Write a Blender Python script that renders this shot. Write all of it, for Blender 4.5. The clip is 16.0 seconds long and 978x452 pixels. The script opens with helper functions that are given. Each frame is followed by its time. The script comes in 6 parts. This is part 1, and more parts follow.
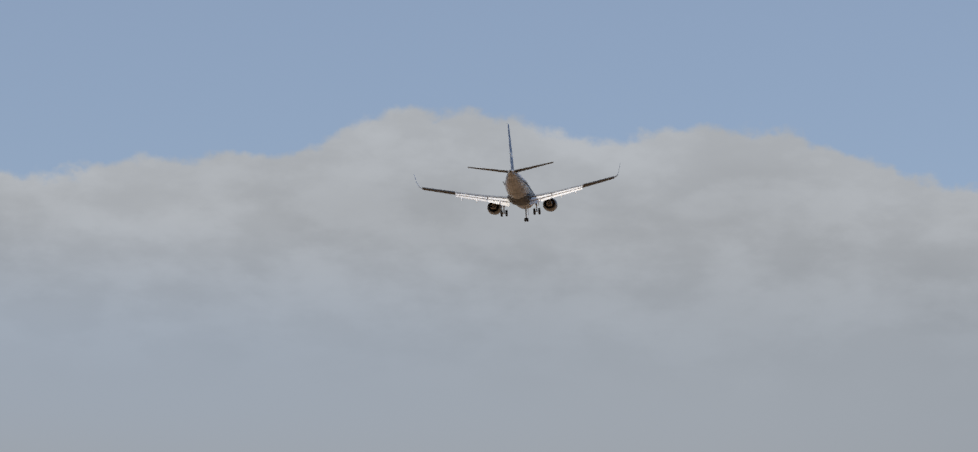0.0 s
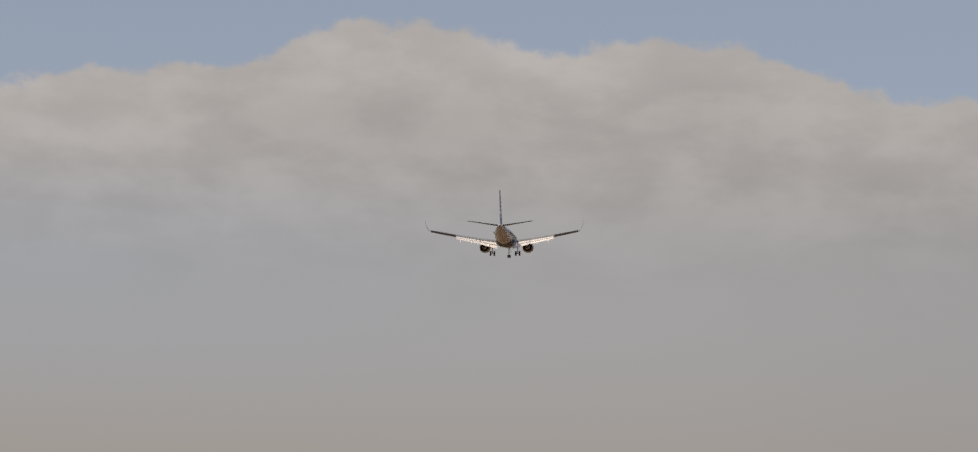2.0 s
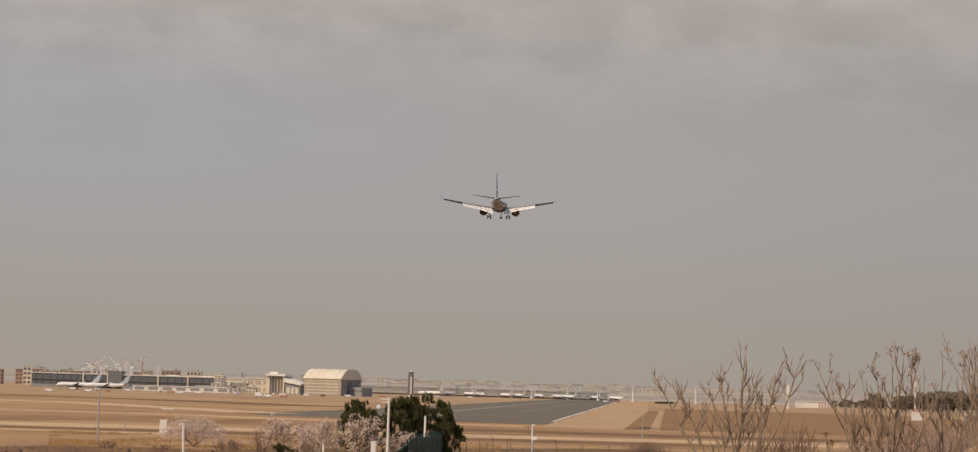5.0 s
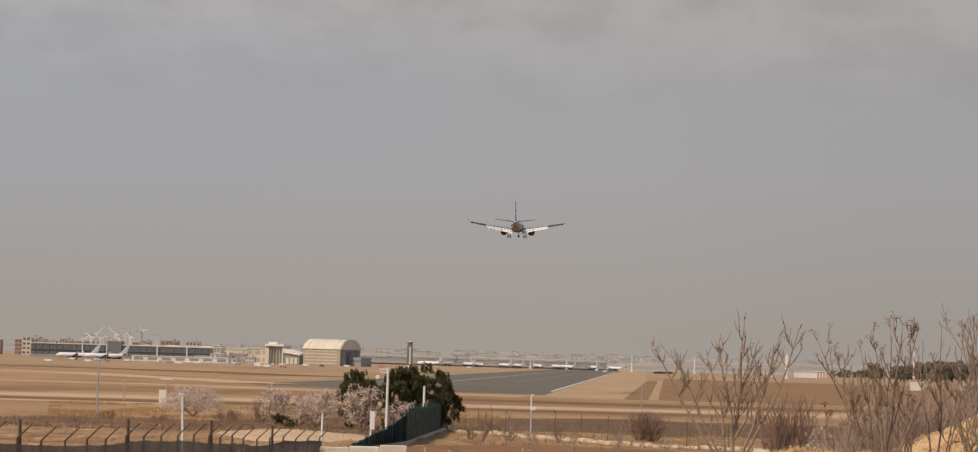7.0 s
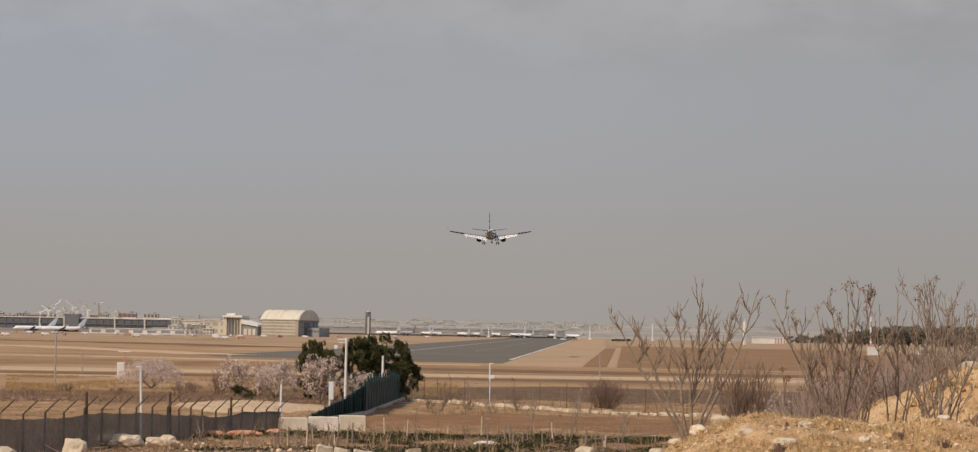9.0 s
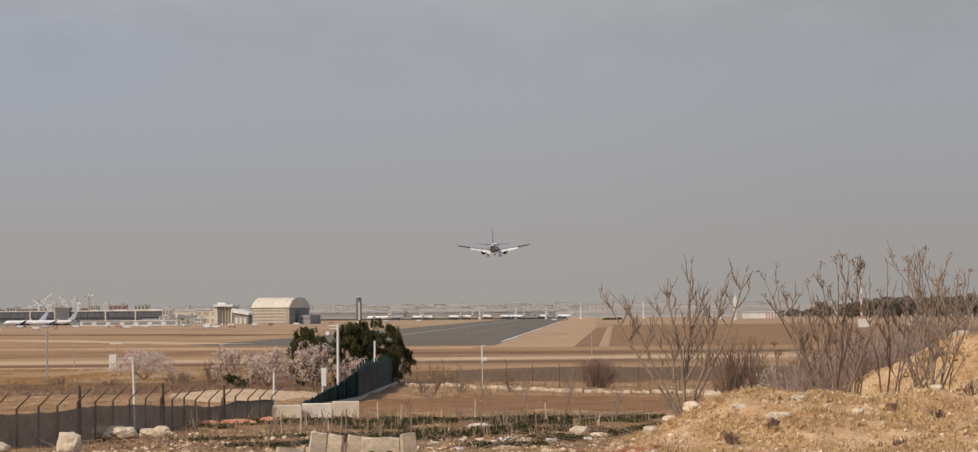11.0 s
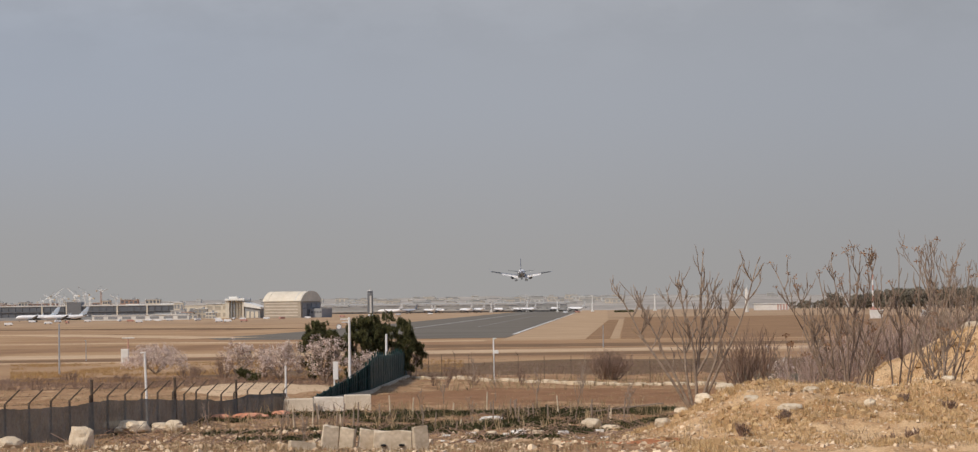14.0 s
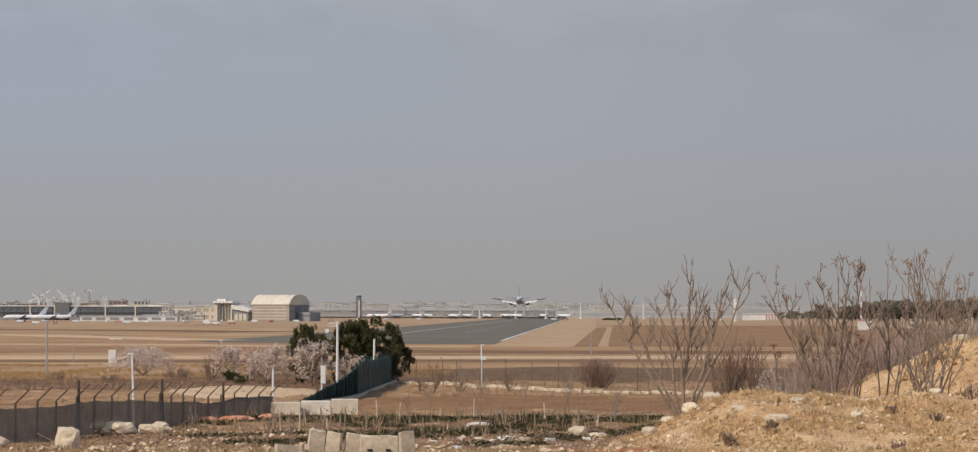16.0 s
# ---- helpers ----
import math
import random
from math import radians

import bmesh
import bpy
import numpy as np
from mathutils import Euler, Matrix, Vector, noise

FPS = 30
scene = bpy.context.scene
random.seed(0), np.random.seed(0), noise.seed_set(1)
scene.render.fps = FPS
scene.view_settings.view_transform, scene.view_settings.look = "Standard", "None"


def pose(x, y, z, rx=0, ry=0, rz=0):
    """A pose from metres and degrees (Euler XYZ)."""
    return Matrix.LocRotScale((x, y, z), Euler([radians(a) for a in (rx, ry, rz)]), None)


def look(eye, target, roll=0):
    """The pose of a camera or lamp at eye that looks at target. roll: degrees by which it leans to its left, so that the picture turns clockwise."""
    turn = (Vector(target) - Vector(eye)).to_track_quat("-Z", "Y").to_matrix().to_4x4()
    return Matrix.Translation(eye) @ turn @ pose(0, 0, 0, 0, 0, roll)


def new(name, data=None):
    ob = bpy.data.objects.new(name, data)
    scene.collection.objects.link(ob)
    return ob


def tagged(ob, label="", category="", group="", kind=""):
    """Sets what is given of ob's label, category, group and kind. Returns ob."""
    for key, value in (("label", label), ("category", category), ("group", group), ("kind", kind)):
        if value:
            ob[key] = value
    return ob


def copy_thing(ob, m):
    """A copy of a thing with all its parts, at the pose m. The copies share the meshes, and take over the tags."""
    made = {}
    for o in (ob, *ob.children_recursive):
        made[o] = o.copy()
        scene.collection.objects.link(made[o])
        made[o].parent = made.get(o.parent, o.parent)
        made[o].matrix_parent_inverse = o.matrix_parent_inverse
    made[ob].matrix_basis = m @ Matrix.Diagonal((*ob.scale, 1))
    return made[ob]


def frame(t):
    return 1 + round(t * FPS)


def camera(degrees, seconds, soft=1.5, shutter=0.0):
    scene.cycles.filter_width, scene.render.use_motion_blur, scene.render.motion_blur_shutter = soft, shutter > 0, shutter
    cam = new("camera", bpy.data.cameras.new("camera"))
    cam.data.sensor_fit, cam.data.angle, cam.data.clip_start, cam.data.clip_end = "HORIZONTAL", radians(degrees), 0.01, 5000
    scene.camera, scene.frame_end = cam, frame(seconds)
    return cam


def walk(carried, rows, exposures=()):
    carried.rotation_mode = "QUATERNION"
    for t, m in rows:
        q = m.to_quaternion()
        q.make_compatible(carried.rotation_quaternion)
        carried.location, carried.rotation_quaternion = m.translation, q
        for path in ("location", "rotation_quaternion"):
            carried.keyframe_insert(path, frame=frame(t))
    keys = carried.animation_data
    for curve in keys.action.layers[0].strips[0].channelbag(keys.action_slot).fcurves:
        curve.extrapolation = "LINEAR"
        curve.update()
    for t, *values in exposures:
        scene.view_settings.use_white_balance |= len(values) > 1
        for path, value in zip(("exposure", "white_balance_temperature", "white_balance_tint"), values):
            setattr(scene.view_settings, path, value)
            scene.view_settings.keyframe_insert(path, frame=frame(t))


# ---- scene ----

# ---- camera and its walk ----
EYE = (0.0, 0.0, 11.0)
cam = camera(22.0, 16.0, soft=1.3)

# seconds, turn to the right, tilt upwards, lean to the left (degrees)
AIM = [
    (0, -3.862, 9.070, 1.50), (0.5, -3.262, 8.516, 1.30), (1, -2.926, 7.924, 1.30),
    (1.5, -2.656, 7.498, 1.50), (2, -2.671, 7.104, 1.65), (2.5, -2.562, 6.542, 1.80),
    (3, -2.501, 5.734, 1.85), (3.5, -2.068, 5.079, 1.85), (4, -1.871, 4.249, 1.71),
    (4.5, -1.880, 3.635, 1.45), (5, -1.574, 3.711, 1.70), (6.2, -1.62, 3.20, 1.66),
    (7.3, -1.427, 2.815, 1.67), (7.5, -1.235, 2.610, 1.57), (8, -0.856, 2.532, 1.55),
    (8.5, -0.620, 2.635, 1.36), (9, -0.537, 2.350, 1.11), (10.2, -0.36, 2.10, 0.2),
    (11.3, -0.172, 1.920, -0.62), (11.5, -0.049, 1.934, -0.67), (12, -0.140, 1.951, -1.02),
    (12.5, -0.019, 1.929, -0.76), (13, 0.0, 1.832, -0.60), (13.5, -0.434, 1.687, -0.67),
    (14, -0.523, 1.785, -0.69), (14.5, -0.110, 1.782, -0.52), (15, -0.139, 1.928, -0.40),
    (15.5, -0.253, 2.025, -0.16), (16, -0.287, 1.925, 0.13)]


def aim(turn, tilt, lean):
    a, e = radians(turn), radians(tilt)
    to = (EYE[0] + 100 * math.sin(a) * math.cos(e), EYE[1] + 100 * math.cos(a) * math.cos(e), EYE[2] + 100 * math.sin(e))
    return look(EYE, to, lean)


EXPOSURES = [(0, 0.03, 6180, 6), (0.6, -0.03, 6650, 7), (1.5, -0.04, 7050, 10), (3.5, -0.08, 7400, 12), (5, -0.01, 7450, 13),
             (7.5, 0.0, 6950, 11), (9, 0.0, 6800, 10), (12.5, 0.035, 6430, 10), (16, 0.035, 6270, 8)]
walk(cam, [(t, aim(a, e, r)) for t, a, e, r in AIM], EXPOSURES)

# ---- sky and sun ----
SUN_ELEVATION, SUN_FROM = 46.0, (-0.74, -0.67)      # the sun stands behind the camera, to its left
HAZE_LOW, HAZE_HIGH, CLOUD = (0.342, 0.326, 0.313), (0.353, 0.365, 0.396), (0.396, 0.393, 0.406)


class Nodes:
    """Short hand for node trees."""
    def __init__(self, tree):
        self.tree, self.links = tree, tree.links
        tree.nodes.clear()

    def add(self, kind, inputs=None):
        n = self.tree.nodes.new(kind)
        for k, v in (inputs or {}).items():
            self.put(n, k, v)
        return n

    def put(self, n, k, v):
        if isinstance(v, bpy.types.NodeSocket):
            self.links.new(v, n.inputs[k])
        else:
            n.inputs[k].default_value = v

    def math(self, op, a, b=0.0, c=0.0, clamp=False):
        n = self.add("ShaderNodeMath", {0: a, 1: b, 2: c})
        n.operation, n.use_clamp = op, clamp
        return n.outputs[0]

    def mix(self, fac, a, b):
        n = self.add("ShaderNodeMix")
        n.data_type = "RGBA"
        for k, v in ((0, fac), (6, a), (7, b)):
            self.put(n, k, v)
        return n.outputs[2]

    def times(self, colour, k):
        n = self.add("ShaderNodeVectorMath")
        n.operation = "SCALE"
        self.put(n, 0, colour)
        self.put(n, 3, k)
        return n.outputs[0]

    def step(self, v, lo, hi, a=0.0, b=1.0):
        n = self.add("ShaderNodeMapRange", {0: v, 1: lo, 2: hi, 3: a, 4: b})
        n.interpolation_type = "SMOOTHSTEP"
        return n.outputs[0]

    def noise(self, vec, scale, detail=4.0, rough=0.55):
        return self.add("ShaderNodeTexNoise", {"Vector": vec, "Scale": scale, "Detail": detail, "Roughness": rough}).outputs[0]

    def scaled(self, vec, s, at=(0, 0, 0)):
        return self.add("ShaderNodeMapping", {"Vector": vec, "Scale": s, "Location": at}).outputs[0]


def rgb(c):
    return (c[0], c[1], c[2], 1.0)


def make_sky():
    w = bpy.data.worlds.new("sky")
    scene.world = w
    w.use_nodes = True
    n = Nodes(w.node_tree)
    sky = n.add("ShaderNodeTexSky")
    sky.sky_type, sky.sun_disc, sky.altitude, sky.dust_density = "NISHITA", False, 600.0, 2.5
    sky.sun_elevation, sky.sun_rotation = radians(SUN_ELEVATION), math.atan2(SUN_FROM[0], SUN_FROM[1])
    d = n.add("ShaderNodeTexCoord").outputs["Generated"]
    sep = n.add("ShaderNodeSeparateXYZ", {0: d})
    elev = n.math("ARCSINE", sep.outputs[2])
    turn = n.math("ARCTAN2", sep.outputs[0], sep.outputs[1])
    # the top of the cloud bank: its height along the horizon, with lumps
    along = n.add("ShaderNodeMapRange", {0: turn, 1: radians(-14), 2: radians(14), 3: 0.0, 4: 1.0}).outputs[0]
    ramp = n.add("ShaderNodeValToRGB", {0: along})
    ramp.color_ramp.interpolation = "B_SPLINE"
    stops = [(0.0, 0.40), (0.14, 0.48), (0.22, 0.60), (0.29, 0.86), (0.35, 0.78), (0.41, 0.74), (0.475, 0.66),
             (0.535, 0.78), (0.60, 0.75), (0.66, 0.62), (0.73, 0.47), (1.0, 0.36)]
    el = ramp.color_ramp.elements
    while len(el) < len(stops):
        el.new(0.5)
    for e, (p, v) in zip(el, stops):
        e.position, e.color = p, (v, v, v, 1)
    top = n.math("MULTIPLY_ADD", ramp.outputs[0], radians(4.6), radians(8.05))
    ball = n.scaled(d, (1, 1, 1.25))
    lumps = n.math("MULTIPLY_ADD", n.noise(ball, 24, 7, 0.55), radians(1.8), radians(-0.9))
    fine = n.math("MULTIPLY_ADD", n.noise(ball, 110, 4, 0.6), radians(0.5), radians(-0.25))
    under = n.math("SUBTRACT", n.math("ADD", n.math("ADD", top, lumps), fine), elev)
    cover = n.step(under, radians(-0.10), radians(0.20))
    # light and dark within the bank
    big = n.noise(n.scaled(d, (1, 1, 2.2), (3.1, 0.4, 0)), 13, 5, 0.5)
    rim = n.step(under, radians(2.4), radians(0.1))
    tone = n.math("MULTIPLY_ADD", n.step(big, 0.34, 0.66), 0.085, 0.955)
    flat = n.step(elev, radians(4.6), radians(8.6))
    tone = n.math("ADD", n.math("MULTIPLY", flat, n.math("SUBTRACT", tone, 1.0)), 1.0)
    puff = n.noise(n.scaled(d, (1, 1, 2.0), (1.7, 2.4, 0)), 27, 5, 0.55)
    tone = n.math("ADD", tone, n.math("MULTIPLY", flat, n.math("MULTIPLY_ADD", n.step(puff, 0.38, 0.64), 0.11, -0.055)))
    tone = n.math("MULTIPLY_ADD", rim, 0.10, tone)
    haze = n.mix(n.step(elev, radians(0), radians(5)), rgb(HAZE_LOW), rgb(HAZE_HIGH))
    side = n.math("MULTIPLY", n.step(turn, radians(3), radians(-13)), n.step(elev, radians(1.5), radians(6), 0.0, 0.46))
    haze = n.mix(side, haze, rgb((0.335, 0.375, 0.450)))
    haze = n.mix(n.step(elev, radians(6), radians(9.5)), haze, rgb(CLOUD))
    tone = n.math("MULTIPLY", tone, n.step(turn, radians(0), radians(9), 1.0, 0.955))
    bank = n.times(haze, tone)
    blue = n.times(sky.outputs[0], 0.105)
    veil = n.mix(0.6, blue, rgb((0.325, 0.374, 0.495)))
    colour = n.mix(cover, veil, bank)
    bg = n.add("ShaderNodeBackground", {0: colour, 1: 1.0})
    n.add("ShaderNodeOutputWorld", {0: bg.outputs[0]})


make_sky()
sun = new("sun", bpy.data.lights.new("sun", "SUN"))
sun.data.energy, sun.data.angle, sun.data.color = 3.08, radians(1.5), (1.0, 0.855, 0.690)
sun.matrix_world = look((0, 0, 0), (-SUN_FROM[0], -SUN_FROM[1], -math.tan(radians(SUN_ELEVATION))))


# ---- materials ----
def material(name, a, b, scale=3.0, rough=0.8, metal=0.0, bump=0.0, fine=None, spec=0.3, vary=0.0):
    """A surface that wanders between two colours at two scales, with relief; vary: spread of brightness from object to object."""
    m = bpy.data.materials.new(name)
    m.use_nodes = True
    n = Nodes(m.node_tree)
    p = n.add("ShaderNodeNewGeometry").outputs["Position"] if vary < 0 else n.add("ShaderNodeTexCoord").outputs["Object"]
    one = n.noise(p, scale, 5, 0.6)
    two = n.noise(p, fine or scale * 9, 3, 0.6)
    fac = n.step(n.math("MULTIPLY_ADD", two, 0.4, n.math("MULTIPLY", one, 0.6)), 0.33, 0.67)
    col = n.mix(fac, rgb(a), rgb(b))
    if vary > 0:
        r = n.add("ShaderNodeObjectInfo").outputs["Random"]
        col = n.times(col, n.math("MULTIPLY_ADD", r, 2 * vary, 1 - vary))
    s = n.add("ShaderNodeBsdfPrincipled", {"Base Color": col, "Roughness": rough, "Metallic": metal, "Specular IOR Level": spec})
    if bump:
        b_ = n.add("ShaderNodeBump", {"Strength": 0.6, "Distance": bump, "Height": two})
        n.links.new(b_.outputs[0], s.inputs["Normal"])
    n.add("ShaderNodeOutputMaterial", {0: s.outputs[0]})
    return m


def island_material(name, dark, light, rough=0.8, through_light=0.0):
    """Leaves, stones and tufts: each loose piece takes a tone of its own."""
    m = bpy.data.materials.new(name)
    m.use_nodes = True
    n = Nodes(m.node_tree)
    r = n.add("ShaderNodeNewGeometry").outputs["Random Per Island"]
    p = n.add("ShaderNodeTexCoord").outputs["Object"]
    fac = n.math("MULTIPLY_ADD", n.noise(p, 4.0, 3), 0.5, n.math("MULTIPLY_ADD", r, 0.9, -0.2), clamp=True)
    s = n.add("ShaderNodeBsdfPrincipled", {"Base Color": n.mix(fac, rgb(dark), rgb(light)), "Roughness": rough, "Specular IOR Level": 0.2})
    n.add("ShaderNodeOutputMaterial", {0: s.outputs[0]})
    return m


def ground_material():
    """Dry grass, bare soil and pale dust in patches that lie along the airfield's strips; painted haze pales the
    distance.
    """
    m = bpy.data.materials.new("dry_ground")
    m.use_nodes = True
    n = Nodes(m.node_tree)
    p = n.add("ShaderNodeNewGeometry").outputs["Position"]
    y = n.add("ShaderNodeSeparateXYZ", {0: p}).outputs[1]
    x = n.add("ShaderNodeSeparateXYZ", {0: p}).outputs[0]
    strips = n.noise(n.scaled(p, (0.006, 0.012, 0.01)), 1.0, 4, 0.55)
    patch = n.noise(n.scaled(p, (0.035, 0.05, 0.05)), 1.0, 5, 0.6)
    tuft = n.noise(n.scaled(p, (0.6, 0.35, 0.6)), 1.0, 6, 0.65)
    grit = n.noise(p, 5.0, 4, 0.7)
    brown, straw, pale, soil = (0.262, 0.140, 0.070), (0.400, 0.242, 0.118), (0.54, 0.364, 0.214), (0.150, 0.078, 0.041)
    # far tones start paler than the near ones, lifted for haze
    far = n.mix(n.step(strips, 0.34, 0.66), rgb((0.300, 0.184, 0.106)), rgb((0.425, 0.284, 0.160)))
    far = n.mix(n.step(patch, 0.56, 0.78, 0.0, 0.45), far, rgb(pale))
    far = n.mix(n.step(tuft, 0.55, 0.3, 0.0, 0.45), far, rgb(brown))
    broad = n.noise(n.scaled(p, (0.014, 0.0026, 0.01), (7.3, 1.9, 0)), 1.0, 5, 0.6)
    far = n.mix(n.step(broad, 0.50, 0.64, 0.0, 0.55), far, rgb((0.47, 0.325, 0.195)))
    far = n.mix(n.step(broad, 0.46, 0.34, 0.0, 0.6), far, rgb((0.215, 0.130, 0.074)))
    # haze put into the colour: towards pale tan with distance
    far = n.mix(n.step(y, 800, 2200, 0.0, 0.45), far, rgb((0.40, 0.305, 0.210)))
    near = n.mix(n.step(patch, 0.38, 0.62), rgb(brown), rgb((0.33, 0.200, 0.108)))
    near = n.mix(n.step(tuft, 0.52, 0.66, 0.0, 0.85), near, rgb(pale))
    near = n.mix(n.step(tuft, 0.46, 0.32, 0.0, 0.8), near, rgb(soil))
    near = n.mix(n.step(grit, 0.42, 0.66, 0.0, 0.5), near, rgb((0.43, 0.305, 0.185)))
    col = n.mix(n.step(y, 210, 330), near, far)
    # the heaps on the near right are yellow, sandy and stony
    heap = n.math("MULTIPLY", n.step(n.math("ADD", x, n.math("MULTIPLY", tuft, 3.0)), 5.2, 7.4), n.step(y, 136, 122))
    sand = n.mix(n.step(tuft, 0.36, 0.62), rgb((0.46, 0.272, 0.130)), rgb((0.63, 0.432, 0.243)))
    crumb = n.noise(p, 11.0, 5, 0.75)
    sand = n.mix(n.step(grit, 0.50, 0.32, 0.0, 0.6), sand, rgb((0.24, 0.150, 0.075)))
    sand = n.mix(n.step(crumb, 0.52, 0.66, 0.0, 0.7), sand, rgb((0.75, 0.575, 0.375)))
    sand = n.mix(n.step(crumb, 0.46, 0.34, 0.0, 0.7), sand, rgb((0.20, 0.125, 0.065)))
    col = n.mix(heap, col, sand)
    s = n.add("ShaderNodeBsdfPrincipled", {"Base Color": col, "Roughness": 0.95, "Specular IOR Level": 0.1})
    h = n.math("MULTIPLY_ADD", grit, 0.35, tuft)
    b_ = n.add("ShaderNodeBump", {"Strength": 0.9, "Distance": 0.25, "Height": h})
    n.links.new(b_.outputs[0], s.inputs["Normal"])
    n.add("ShaderNodeOutputMaterial", {0: s.outputs[0]})
    return m


def glass_material(name, tint, rough=0.08):
    m = bpy.data.materials.new(name)
    m.use_nodes = True
    n = Nodes(m.node_tree)
    p = n.add("ShaderNodeTexCoord").outputs["Object"]
    col = n.mix(n.noise(p, 0.3, 3), rgb(tint), rgb([c * 1.6 for c in tint]))
    s = n.add("ShaderNodeBsdfPrincipled", {"Base Color": col, "Roughness": rough, "Specular IOR Level": 0.7})
    n.add("ShaderNodeOutputMaterial", {0: s.outputs[0]})
    return m


def net_material():
    """Woven shade net: dark threads that let a part of the light through."""
    m = material("shade_net", (0.118, 0.118, 0.106), (0.205, 0.202, 0.182), 0.8, 0.9, 0, 0.0, 7, 0.1, vary=0.12)
    t = m.node_tree
    out = next(n for n in t.nodes if n.type == "OUTPUT_MATERIAL")
    solid = next(n for n in t.nodes if n.type == "BSDF_PRINCIPLED")
    clear, mix = t.nodes.new("ShaderNodeBsdfTransparent"), t.nodes.new("ShaderNodeMixShader")
    mix.inputs[0].default_value = 0.13
    t.links.new(solid.outputs[0], mix.inputs[1])
    t.links.new(clear.outputs[0], mix.inputs[2])
    t.links.new(mix.outputs[0], out.inputs[0])
    return m


SCREEN = net_material()
MESH_PANEL = material("grey_green_mesh", (0.15, 0.145, 0.115), (0.24, 0.225, 0.175), 0.6, 0.9, 0, 0, 8, 0.1)
WHITEWASH = material("whitewash", (0.70, 0.63, 0.53), (0.86, 0.80, 0.70), 1.2, 0.9, 0, 0.01, 7, vary=0.06)
GROUND = ground_material()
ASPHALT = material("asphalt", (0.142, 0.128, 0.108), (0.182, 0.165, 0.140), 0.02, 0.95, 0, 0.01, 0.6, 0.05, vary=-1)
SHOULDER = material("sandy_shoulder", (0.37, 0.255, 0.155), (0.47, 0.335, 0.210), 0.03, 0.95, 0, 0.02, 0.5, 0.1, vary=-1)
TRACK = material("dusty_track", (0.43, 0.305, 0.19), (0.58, 0.43, 0.285), 0.05, 0.95, 0, 0.02, 0.7, 0.1, vary=-1)
DARKGRASS = material("brown_grass", (0.158, 0.098, 0.056), (0.235, 0.148, 0.084), 0.05, 0.95, 0, 0.05, 0.9, 0.1, vary=-1)
SCRUB_EARTH = material("dull_scrub_earth", (0.130, 0.084, 0.049), (0.195, 0.128, 0.075), 0.12, 0.95, 0, 0.06, 1.2, 0.1, vary=-1)
BARE_EARTH = material("bare_brown_earth", (0.205, 0.108, 0.056), (0.300, 0.168, 0.090), 0.25, 0.95, 0, 0.06, 2.2, 0.1, vary=-1)
FIELD_EARTH = material("reddish_dry_field", (0.225, 0.136, 0.073), (0.315, 0.196, 0.110), 0.03, 0.95, 0, 0.05, 0.6, 0.1, vary=-1)
FADED_LINE = material("faded_runway_paint", (0.25, 0.24, 0.225), (0.40, 0.39, 0.37), 0.05, 0.8, 0, 0, 0.4, vary=-1)
# roof white dulled to grey: haze over far buildings is in the colour
FAR_ROOF = material("hazy_pale_roof", (0.33, 0.325, 0.31), (0.42, 0.41, 0.39), 0.03, 0.7, 0, 0, 0.5)
PINK_TWIG = island_material("pinkish_twigs", (0.260, 0.185, 0.155), (0.56, 0.435, 0.375))
PAINT_LINE = material("runway_paint", (0.62, 0.62, 0.60), (0.75, 0.75, 0.72), 0.2, 0.7)
CONCRETE = material("concrete", (0.36, 0.290, 0.205), (0.68, 0.585, 0.45), 0.9, 0.9, 0, 0.02, 6, vary=0.08)
PALE_CONCRETE = material("pale_concrete", (0.60, 0.52, 0.405), (0.77, 0.685, 0.555), 1.0, 0.9, 0, 0.01, 9, vary=0.08)
STONE = material("limestone", (0.50, 0.405, 0.29), (0.70, 0.60, 0.455), 2.2, 0.9, 0, 0.03, 12, vary=0.12)
GALV = material("galvanised_steel", (0.42, 0.43, 0.44), (0.58, 0.59, 0.60), 2, 0.45, 0.7, 0, 20)
WHITE_POLE = material("white_enamel", (0.72, 0.72, 0.70), (0.80, 0.80, 0.79), 2, 0.4, 0, 0, 20)
POST = material("dark_post", (0.070, 0.055, 0.044), (0.150, 0.118, 0.092), 4, 0.9, 0.0, 0, 30, 0.1)
GREEN_STEEL = material("green_steel", (0.006, 0.032, 0.034), (0.013, 0.058, 0.056), 1.5, 0.5, 0.1, 0, 12, vary=0.15)
GREEN_NET = material("dark_green_mesh", (0.008, 0.026, 0.028), (0.016, 0.044, 0.044), 0.8, 0.8, 0, 0, 9, 0.1)
BARK = material("grey_bark", (0.180, 0.130, 0.098), (0.34, 0.260, 0.196), 5, 0.9, 0, 0.01, 30)
PALE_BARK = material("pale_bark", (0.190, 0.142, 0.108), (0.36, 0.285, 0.220), 5, 0.9, 0, 0.01, 30)
SEED = island_material("dry_seed_heads", (0.19, 0.105, 0.062), (0.40, 0.24, 0.14))
BLOSSOM = island_material("almond_blossom", (0.43, 0.330, 0.280), (0.80, 0.675, 0.600))
NEEDLE = island_material("pine_needles", (0.016, 0.022, 0.009), (0.145, 0.140, 0.054))
# needles paled and browned: distance haze put into their colour
HAZE_NEEDLE = island_material("hazy_pine_crowns", (0.150, 0.132, 0.104), (0.240, 0.212, 0.160))
OLIVE = island_material("low_weeds", (0.014, 0.016, 0.007), (0.080, 0.080, 0.030))
